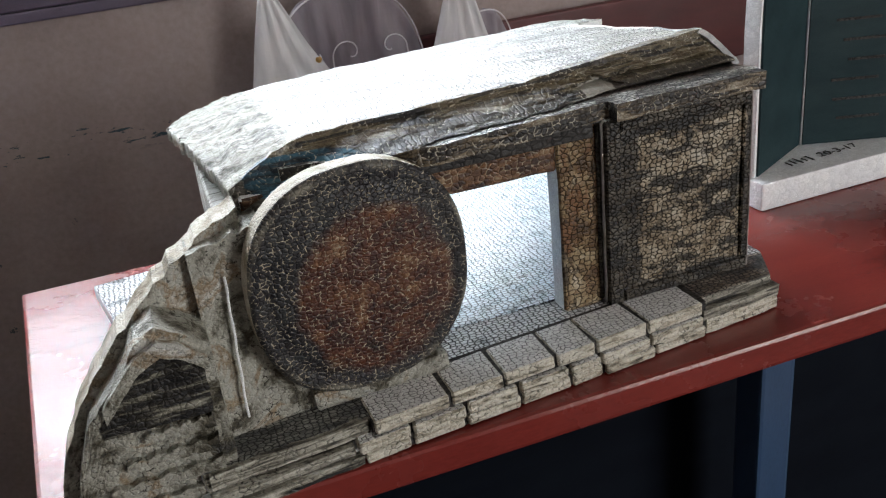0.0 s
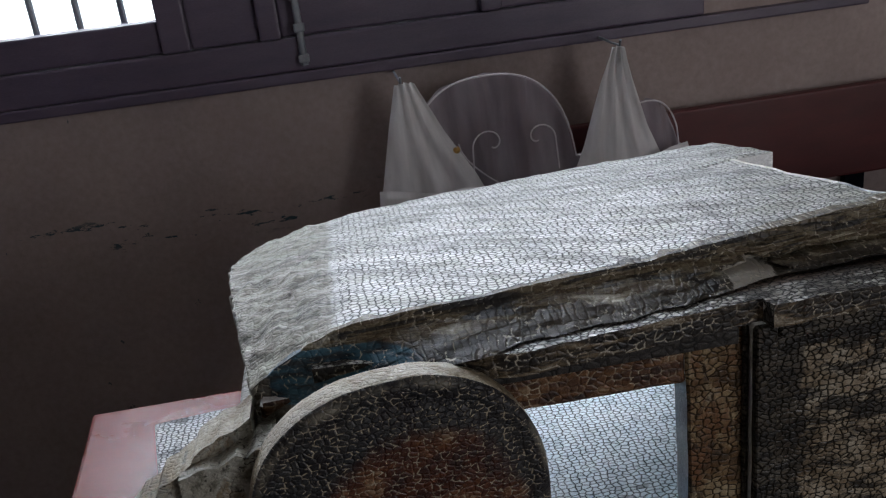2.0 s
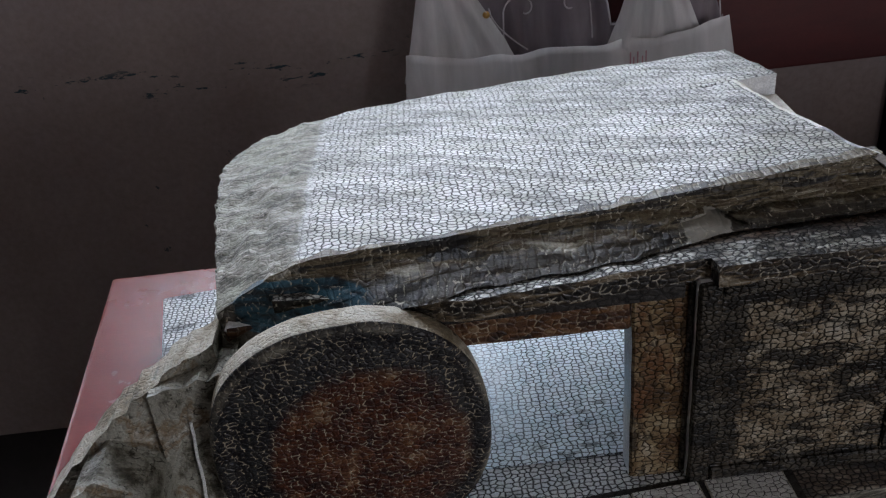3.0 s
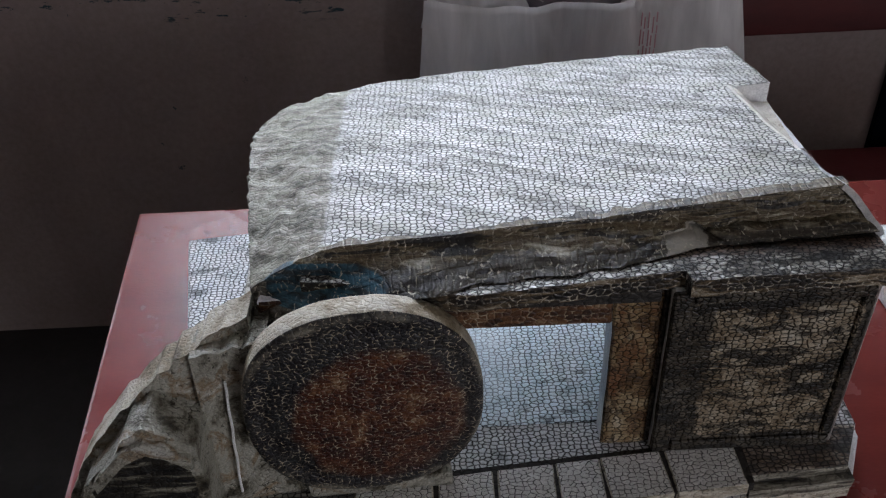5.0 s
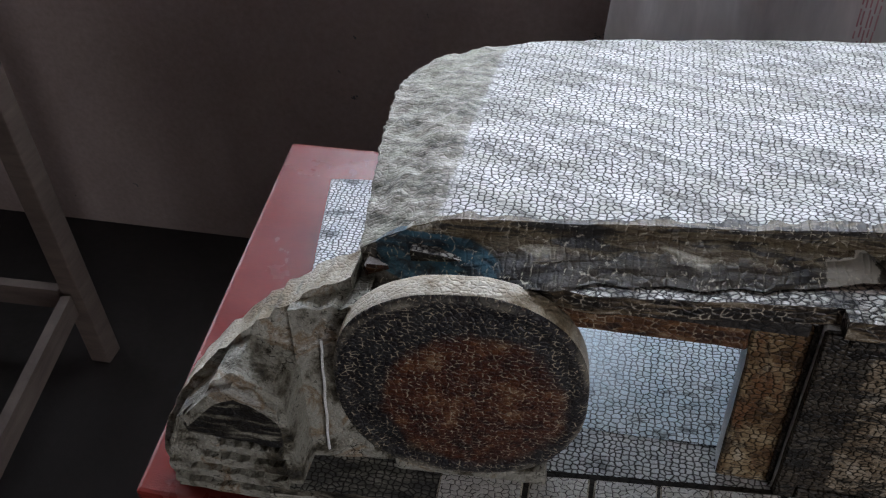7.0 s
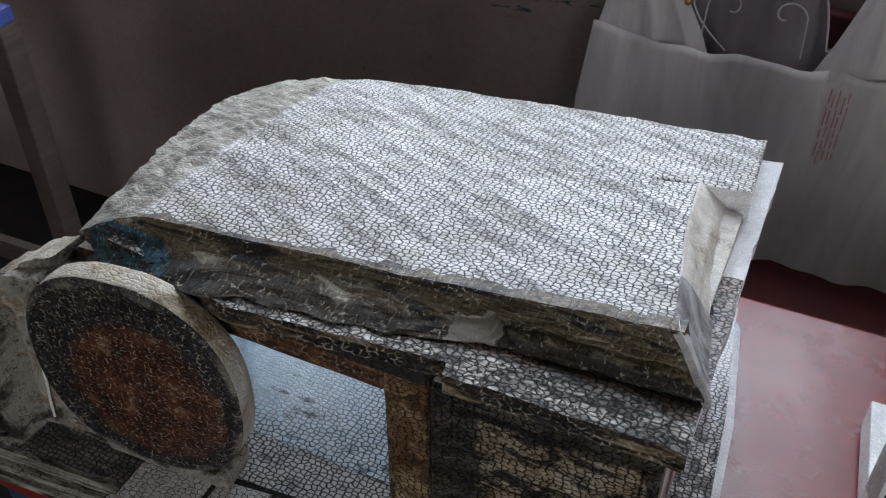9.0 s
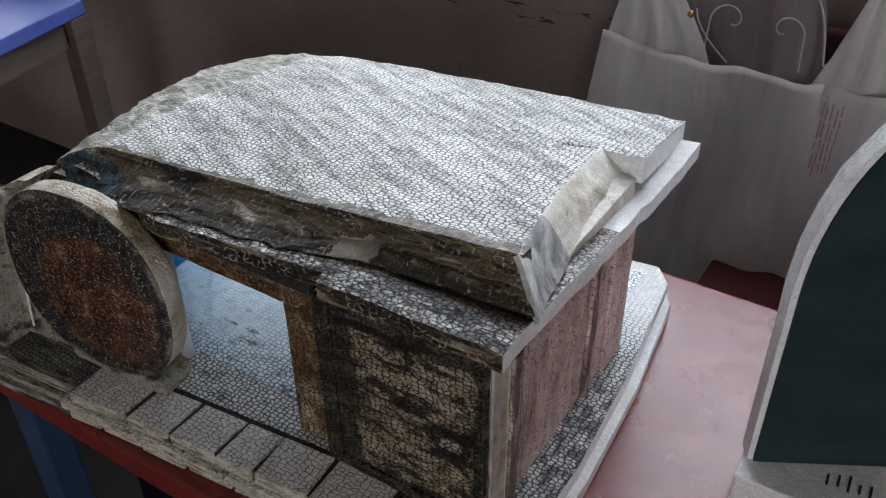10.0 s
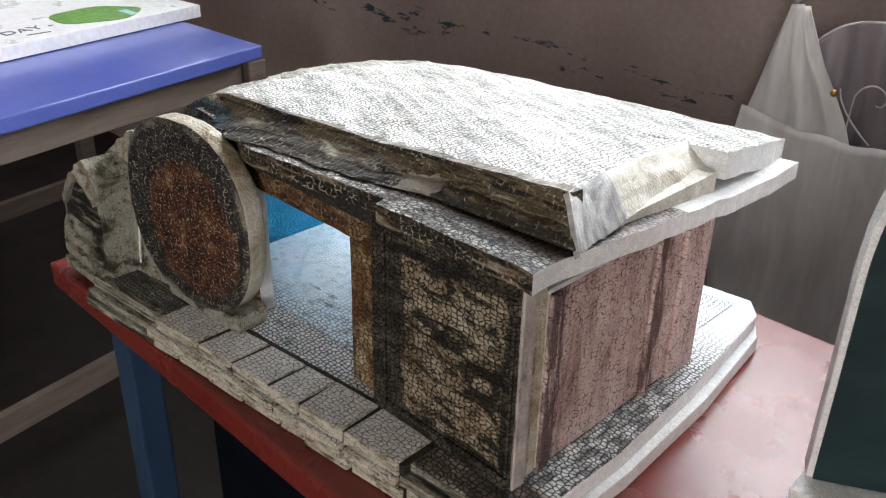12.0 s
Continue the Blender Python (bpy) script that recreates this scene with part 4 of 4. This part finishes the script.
part("lintel_strip", rough_up(box_bm(0.19, 0.345, FY - 0.004, FY + 0.0015, 0.944, WT - 0.001, 0.001, 1), 0.0008, 60), M["joint"], TOMB, "black painted strip under the ledge")
wall_piece("side_wall", 0.478, 0.4980, BY + 0.0305, 0.866, WB, WT - 0.016, M["rim"], "pink and brown stippled foam wall", M["side"], 8)
for y0, y1 in ((0.785, 0.797), (0.826, 0.866), (0.652, 0.664)):
    part("side_strip", rough_up(box_bm(0.4975, 0.5015, y0, y1, WB, WT - 0.018, 0.0012, 1), 0.0008, 70), M["side"], TOMB)
part("corner_strip", rough_up(box_bm(0.4987, 0.5015, BY + 0.001, BY + 0.015, WB, WT - 0.001, 0.0012, 1), 0.001, 70), M["corner"], TOMB, "bare mauve-grey foam corner strip")
bm = box_bm(0.036, 0.054, FY + 0.003, 0.880, WB, 0.936, 0.0018, 1)
bmesh.ops.subdivide_edges(bm, edges=[e for e in bm.edges if e.calc_length() > 0.03], cuts=6, use_grid_fill=True)
o = part("end_wall", rough_up(bm, 0.001, 80), [M["end"], M["blue_paint"]], TOMB, "foam wall painted bright blue inside")
for p in o.data.polygons:
    p.material_index = 1 if p.normal.x > 0.8 else 0

# ledge slab under the roof
LF = [(0.085, 0.634), (0.165, 0.626), (0.188, 0.613), (0.218, 0.612), (0.300, 0.621), (0.355, 0.627), (0.3605, 0.6265), (0.3625, 0.616), (0.400, 0.6175), (0.509, 0.619)]


LB = [(0.085, 0.915), (0.14, 0.940), (0.30, 0.965), (0.40, 0.974), (0.455, 0.985), (0.509, 0.992)]


def ledge():
    rows = []
    xs = sorted(set([0.088 + 0.421 * i / 60 for i in range(61)] + [0.3600, 0.3606, 0.3625, 0.509]))
    for x in xs:
        f, row = interp(x, LF), []
        for j in range(25):
            v = j / 24
            y = f + (interp(x, LB) - f) * v
            z = 0.971 - 0.100 * max(0.0, y - 0.64) + 0.010 * max(0, (y - 0.86) / 0.13) ** 2
            x2 = x + (0.004 * noise.noise(Vector((y * 30, 3, 0))) if x > 0.5 else 0)
            row.append((x2, y + 0.0015 * noise.noise(Vector((x * 60, y * 60, 1))), z + 0.0012 * noise.noise(Vector((x * 50, y * 50, 7)))))
        rows.append(row)
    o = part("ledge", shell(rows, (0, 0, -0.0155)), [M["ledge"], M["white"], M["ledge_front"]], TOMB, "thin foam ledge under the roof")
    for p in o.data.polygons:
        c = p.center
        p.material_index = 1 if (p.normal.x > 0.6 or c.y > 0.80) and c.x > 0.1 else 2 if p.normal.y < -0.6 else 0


ledge()

# roof slab: a bent thick sheet with painted front edge and a cut right end
RF = [(0.03, 0.641), (0.05, 0.642), (0.11, 0.651), (0.18, 0.657), (0.26, 0.667), (0.364, 0.674), (0.49, 0.681)]
RB = [(0.02, 0.908), (0.04, 0.926), (0.06, 0.930), (0.10, 0.942), (0.14, 0.955), (0.20, 0.964), (0.30, 0.976), (0.40, 0.985), (0.494, 0.993)]
RL = [(0.05, 0.622), (0.07, 0.613), (0.168, 0.607), (0.218, 0.621), (0.314, 0.632), (0.373, 0.650), (0.504, 0.660)]
# heights of the front and back edges and the crown between them, and the left end from front to back
ZF = [(0.025, 0.950), (0.05, 0.960), (0.07, 0.973), (0.09, 0.982), (0.115, 0.988), (0.30, 0.988), (0.49, 1.0)]
ZB = [(0.025, 0.949), (0.05, 0.954), (0.08, 0.959), (0.14, 0.961), (0.49, 0.963)]
CROWN = [(0.025, 0.014), (0.08, 0.011), (0.14, 0.008), (0.49, 0.004)]
XL = [(0.0, 0.050), (0.2, 0.041), (0.45, 0.031), (0.6, 0.026), (0.75, 0.021), (0.86, 0.020), (0.93, 0.024), (1.0, 0.036)]
ZL = [(0.05, 0.936), (0.08, 0.946), (0.11, 0.958), (0.15, 0.970), (0.18, 0.9725)]


def roof_z(x, y):
    f, b = interp(x, RF), interp(x, RB)
    v = max(0.0, min(1.0, (y - f) / (b - f)))
    z = interp(x, ZF) * (1 - v) + interp(x, ZB) * v + interp(x, CROWN) * 4 * v * (1 - v)
    z += max(0.0, min(1.0, (0.115 - x) / 0.02)) * (0.0026 * noise.noise(Vector((x * 70, y * 45, 8))) + 0.0018 * noise.noise(Vector((x * 160, y * 130, 3))))
    # shallow creases across the top
    z -= 0.0016 * max(0.0, noise.noise(Vector((x * 9 + y * 6, y * 46 - x * 20, 4))) - 0.2)
    return z + 0.0018 * noise.noise(Vector((x * 22, y * 30, 2))) + 0.0008 * noise.noise(Vector((x * 80, y * 70, 5)))


def cut_x(y):
    """Where the top of the roof ends at its right: bevelled in front, whole behind the notch."""
    if y < 0.876:
        return interp(y, [(0.67, 0.489), (0.70, 0.480), (0.80, 0.464), (0.876, 0.458)])
    return interp(y, [(0.876, 0.497), (0.995, 0.492)])


def roof():
    NU, NV = 150, 90
    random.seed(3)
    vs = sorted([j / NV for j in range(NV + 1)] + [0.6395, 0.6405])
    rows = []
    for i in range(NU + 1):
        u = i / NU
        row = []
        for v in vs:
            yr = 0.681 + (0.992 - 0.681) * v
            xl = interp(v, XL)
            x = xl + (cut_x(yr) - xl) * u ** 1.25
            f, b = interp(x, RF), interp(x, RB)
            y = f + (b - f) * v
            jag = 0.003 * noise.noise(Vector((x * 90, v * 3, 9))) * (v < 0.02) + 0.003 * noise.noise(Vector((x * 70, 8, 4))) * (v > 0.98)
            if i == 0:
                x += 0.0035 * noise.noise(Vector((y * 120, 2, 2))) + 0.0025 * noise.noise(Vector((y * 330, 5, 1)))
            row.append((x, y + jag, roof_z(x, y)))
        rows.append(row)
    o = smooth(part("roof_slab", shell(rows, lambda p: (0, 0, -0.011 - 0.0125 * max(0.0, min(1.0, (p[0] - 0.06) / 0.06)))), [M["roof"], M["white"], M["band"]], TOMB, "thick white foam roof slab with black crackle"))
    for p in o.data.polygons:
        p.use_smooth = p.normal.z > 0.3 or p.center.x < 0.1
        if p.normal.z < 0.5 and p.center.x > 0.12:
            p.material_index = 2 if p.center.y < interp(p.center.x, RF) + 0.012 else 1
    # painted, sloping and broken front edge
    rows = []
    for i in range(181):
        x = 0.051 + 0.437 * i / 180
        f, l = interp(x, RF), interp(x, RL)
        row = []
        z1 = roof_z(x, f) + 0.0008
        zl = interp(x, ZL)
        for j in range(21):
            v = j / 20
            line = 0.58 + 0.10 * noise.noise(Vector((x * 30, 1, 6)))
            crack = 0.010 * max(0, 1 - abs((x - 0.375) - 0.035 * (v - 0.5)) / 0.006) * (0.25 < v < 0.95)
            crack += 0.011 * max(0, 1 - abs(v - line) / 0.09) * max(0.0, min(1.0, (x - 0.335) / 0.03, (0.487 - x) / 0.02))
            y = f + (l - f) * v ** 1.1 + (0.0035 * noise.noise(Vector((x * 45, v * 3, 3))) + 0.002 * noise.noise(Vector((x * 30, v * 14, 8)))) * (0.1 < v) + crack
            z = z1 + (zl - z1) * v ** 0.58 + 0.0015 * noise.noise(Vector((x * 60, v * 4, 11))) * (0 < v < 1)
            row.append((x + 0.021 * v * max(0.0, (x - 0.44) / 0.048), y, z))
        rows.append(row)
    part("roof_edge", shell(rows, (0, 0.012, -0.001)), M["band"], TOMB, "dark painted broken front edge of the roof")
    # a paper flap over the front of the cut right end, and a rounded bare bevel behind it
    def strip(y0, y1, w0, w1, drop0, drop1, rag, rough, n=24):
        rows = []
        for i in range(n + 1):
            k = i / n
            y = y0 + (y1 - y0) * k
            a, row = cut_x(y), []
            for j in range(11):
                v = j / 10
                w, drop = w0 + (w1 - w0) * k, drop0 + (drop1 - drop0) * k
                zt = roof_z(a, y) + 0.001
                torn = rag * (noise.noise(Vector((y * 300, 3, 1))) + 0.6 * noise.noise(Vector((y * 700, 1, 4)))) * v ** 4
                x = a + w * v + 0.4 * rough * noise.noise(Vector((y * 40, v * 3, 6))) * v
                z = zt - drop * v ** 1.25 + torn + (rough * noise.noise(Vector((y * 36, v * 2.5, 1))) + 0.4 * rough * noise.noise(Vector((y * 95, v * 6, 1)))) * min(1.0, 3 * v)
                row.append((x, y - 0.019 * v * (1 - k), z))
            rows.append(row)
        return shell(rows, (-0.004, 0, -0.003))
    part("roof_core", rough_up(prism([(0.10, 0.650), (0.20, 0.650), (0.36, 0.662), (0.494, 0.672), (0.494, 0.870), (0.10, 0.900)], 0.935, 0.966), 0.001, 60), M["bevel"], TOMB, "rough foam layer under the roof slab")
    part("paper_flap", strip(0.679, 0.738, 0.027, 0.025, 0.031, 0.030, 0.004, 0.0012), M["foil"], TOMB, "silvery paper flap with a torn lower edge")
    part("end_bevel", strip(0.7385, 0.8755, 0.024, 0.030, 0.030, 0.026, 0.001, 0.0030, 36), M["bevel"], TOMB, "rounded cream foam bevel at the cut end")


roof()


# round stone in front of the doorway
def stone():
    cx, cy, cz, hw, hh = 0.129, 0.586, 0.888, 0.087, 0.0915
    bm = bmesh.new()
    N = 72
    prof = [(0.0, 0.0), (0.30, -0.0005), (0.6, 0.0), (0.80, 0.0006), (0.84, 0.0022), (0.88, 0.0012), (0.955, 0.0), (0.985, 0.001), (1.0, 0.003), (1.0, 0.008), (1.0, 0.015), (0.995, 0.021), (0.98, 0.023)]
    rings = []
    for r, dy in prof:
        ring = []
        for i in range(N):
            t = 2 * math.pi * i / N
            c, s = math.cos(t), math.sin(t)
            q = 1 / (abs(c) ** 2.35 + abs(s) ** 2.35) ** (1 / 2.35)
            w = 1 + 0.010 * noise.noise(Vector((c * 2, s * 2, 3))) + 0.004 * noise.noise(Vector((c * 9, s * 9, 1)))
            ring.append(bm.verts.new((hw * r * c * q * w, dy + 0.0008 * noise.noise(Vector((c * r * 9, s * r * 9, dy * 50))), hh * r * s * q * w)))
            if r == 0:
                break
        rings.append(ring)
    for i in range(N):
        bm.faces.new((rings[0][0], rings[1][i], rings[1][(i + 1) % N]))
    for a, b in zip(rings[1:], rings[2:]):
        for i in range(N):
            bm.faces.new((a[i], b[i], b[(i + 1) % N], a[(i + 1) % N]))
    bm.faces.new(rings[-1])
    o = part("round_stone", bm, [M["stone"], M["rim"]], TOMB, "round foam slab with black ring and red-brown middle")
    for p in o.data.polygons:
        r = math.hypot(p.center.x / hw, p.center.z / hh)
        p.material_index = 1 if p.center.y > 0.0035 else 0
        p.use_smooth = True
    o.location = (cx, cy, cz)
    o.rotation_euler = (0, 0, radians(6))
    # its foam foot
    part("stone_foot", rough_up(bevelled(prism([(0.075, 0.588), (0.19, 0.594), (0.186, 0.630), (0.075, 0.630)], WB, 0.803), 0.004), 0.0015, 60), M["wing"], TOMB)


stone()


# sloping rock wing beside the stone
def wing():
    out = [(0.050, 0.956), (0.028, 0.948), (0.008, 0.936), (-0.016, 0.920), (-0.038, 0.902), (-0.060, 0.880), (-0.080, 0.857), (-0.096, 0.833), (-0.108, 0.806), (-0.114, 0.780), (-0.110, 0.7515)]

    def face(x):
        return 0.606 - 0.040 * max(0, min(1, (0.045 - x) / 0.155)) ** 1.0

    def slab(name, outline, y_off, thick, floor_z, plane, m, label, jitter=0.0015):
        rows = []
        for x, z in outline:
            r = []
            for k in range(25):
                v = k / 24
                zz = z + (floor_z - z) * v
                r.append((x + (0.0015 * noise.noise(Vector((x * 80, zz * 80, 2)))), (plane or face(x)) + y_off + jitter * (noise.noise(Vector((x * 60, zz * 60, 4))) + 0.6 * noise.noise(Vector((x * 140, zz * 170, 2)))), zz))
            rows.append(r)
        return part(name, shell(rows, (0, thick, 0)), m, TOMB, label)

    dense = []
    for (a, b), (c, d) in zip(out, out[1:]):
        dense += [(a + (c - a) * k / 4, b + (d - b) * k / 4) for k in range(4)]
    dense.append(out[-1])
    dense = [(a + 0.0025 * noise.noise(Vector((a * 130, b * 130, 1))), b + 0.0035 * noise.noise(Vector((a * 110, b * 150, 6)))) for a, b in dense]
    o = slab("rock_wing", dense[:-1], 0.010, 0.030, 0.752, None, [M["wing"], M["rim"]], "sloping olive painted foam rock")
    for p in o.data.polygons:
        p.material_index = 1 if p.normal.z > 0.35 else 0
    # front layer with a smaller, dark arched field
    front = [(0.009, 0.884), (-0.022, 0.906), (-0.038, 0.897), (-0.055, 0.873), (-0.070, 0.858), (-0.082, 0.841), (-0.096, 0.808), (-0.104, 0.778)]
    d2 = []
    for (a, b), (c, d) in zip(front, front[1:]):
        d2 += [(a + (c - a) * k / 4, b + (d - b) * k / 4) for k in range(4)]
    slab("rock_relief", [(a + 0.002 * noise.noise(Vector((a * 90, b * 90, 5))), b + 0.003 * noise.noise(Vector((a * 70, b * 70, 9)))) for a, b in d2], 0.0, 0.044, 0.760, 0.561, M["wing"], "raised foam relief on the rock", 0.003)
    # a gable-shaped lip over a hollow whose shade is painted on a thin sheet
    lip = [(0.006, 0.871), (-0.010, 0.884), (-0.024, 0.890), (-0.040, 0.882), (-0.055, 0.866), (-0.072, 0.846)]
    fine = []
    for (a, b), (c, d) in zip(lip, lip[1:]):
        fine += [(a + (c - a) * k / 5, b + (d - b) * k / 5) for k in range(5)]
    rows = [[(a, 0.5545 + 0.0012 * noise.noise(Vector((a * 90, k, 3))), b + 0.012 * (1 - k / 3) - 0.004 + 0.0015 * noise.noise(Vector((a * 120, b * 90, k)))) for k in range(4)] for a, b in fine]
    part("rock_lip", shell(rows, (0, 0.010, 0)), M["wing"], TOMB, "raised gable-shaped lip on the rock")
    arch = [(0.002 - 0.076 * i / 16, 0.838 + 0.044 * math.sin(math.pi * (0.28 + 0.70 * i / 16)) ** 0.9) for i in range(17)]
    slab("hollow_shade", arch, -0.0015, 0.003, 0.832, 0.561, M["wing_shade"], "dark sheet with the shade of a hollow painted on it", 0.002)
    for k in range(4):
        z = 0.766 + 0.0185 * k
        slab("rock_ridge", [(0.000 - 0.096 * i / 16 + 0.016 * k * (i / 16), z + 0.010 - 0.003 * i / 16 + 0.0016 * math.sin(i * 1.7 + k)) for i in range(17)], -0.006, 0.007, z, 0.561, M["wing"], "", 0.001)
    # collar between the rock and the stone, following its rim, with a bare seam
    rows = []
    for i in range(25):
        z = WB + (0.948 - WB) * i / 24
        k = min(1.0, abs(z - 0.888) / 0.0915)
        x1 = 0.129 - 0.080 * (1 - k ** 2.35) ** (1 / 2.35) if k < 1 else 0.10
        x1 = min(x1, 0.085)
        rows.append([(0.008 + (x1 - 0.008) * j / 10, 0.5985 - 0.010 * (1 - j / 10) * (1 - i / 24) + 0.0014 * noise.noise(Vector((j * 0.7, z * 90, 4))), z - (0.012 * (1 - j / 10) - 0.004 * noise.noise(Vector((j * 0.9, 2, 7)))) * (i / 24) ** 4) for j in range(11)])
    part("rock_collar", shell(rows, (0, 0.030, 0)), M["wing"], TOMB, "olive painted foam collar beside the stone")
    tube("glue_line", [(0.0305 - 0.00055 * k + 0.0004 * math.sin(k * 1.7), 0.5945 - 0.0007 * k, 0.915 - 0.0095 * k) for k in range(13)], 0.0011, M["white"], TOMB, "thin white bare foam edge")


wing()

# bricks along the base front, the pieces last
random.seed(11)


def bricks():
    courses = ((0.7748, 0.7876, 0.004, (0.110, 0.176, 0.224, 0.273, 0.312, 0.364, 0.424)),
               (0.7632, 0.7738, 0.007, (0.095, 0.141, 0.188, 0.236, 0.283, 0.315, 0.365, 0.424)),
               (0.7512, 0.7622, 0.005, (0.100, 0.140, 0.188, 0.238, 0.287, 0.319, 0.372, 0.429)))
    for r, (z0, z1, dy, cuts) in enumerate(courses):
        for x, x1 in zip(cuts, cuts[1:]):
            x, x1 = x + random.uniform(0.001, 0.0022), x1 - random.uniform(0.001, 0.0022)
            pr = dy + random.uniform(-0.001, 0.0015)
            depth = 0.040 if r == 0 else 0.010
            lean = random.uniform(-0.004, 0.001) if r == 0 else 0.0
            bm = prism([(x, base_front(x) - pr), (x1, base_front(x1) - pr), (x1 + lean, base_front(x1) + depth), (x + lean, base_front(x) + depth)], z0, z1 - random.uniform(0, 0.0008))
            bmesh.ops.bevel(bm, geom=bm.edges[:], offset=0.0014, segments=1, affect="EDGES")
            rough_up(bm, 0.0010, 120)
            o = part("brick", bm, [M["brick"], M["brick_top"]], TOMB)
            for f in o.data.polygons:
                f.material_index = 1 if f.normal.z > 0.8 else 0
    bm = prism([(0.111, base_front(0.111) - 0.0012), (0.428, base_front(0.428) - 0.0012), (0.428, base_front(0.428) + 0.0445), (0.111, base_front(0.111) + 0.0445)], 0.7512, 0.7858)
    part("brick_joints", bm, M["joint"], TOMB, "black inked joints")


bricks()
settle(TOMB)
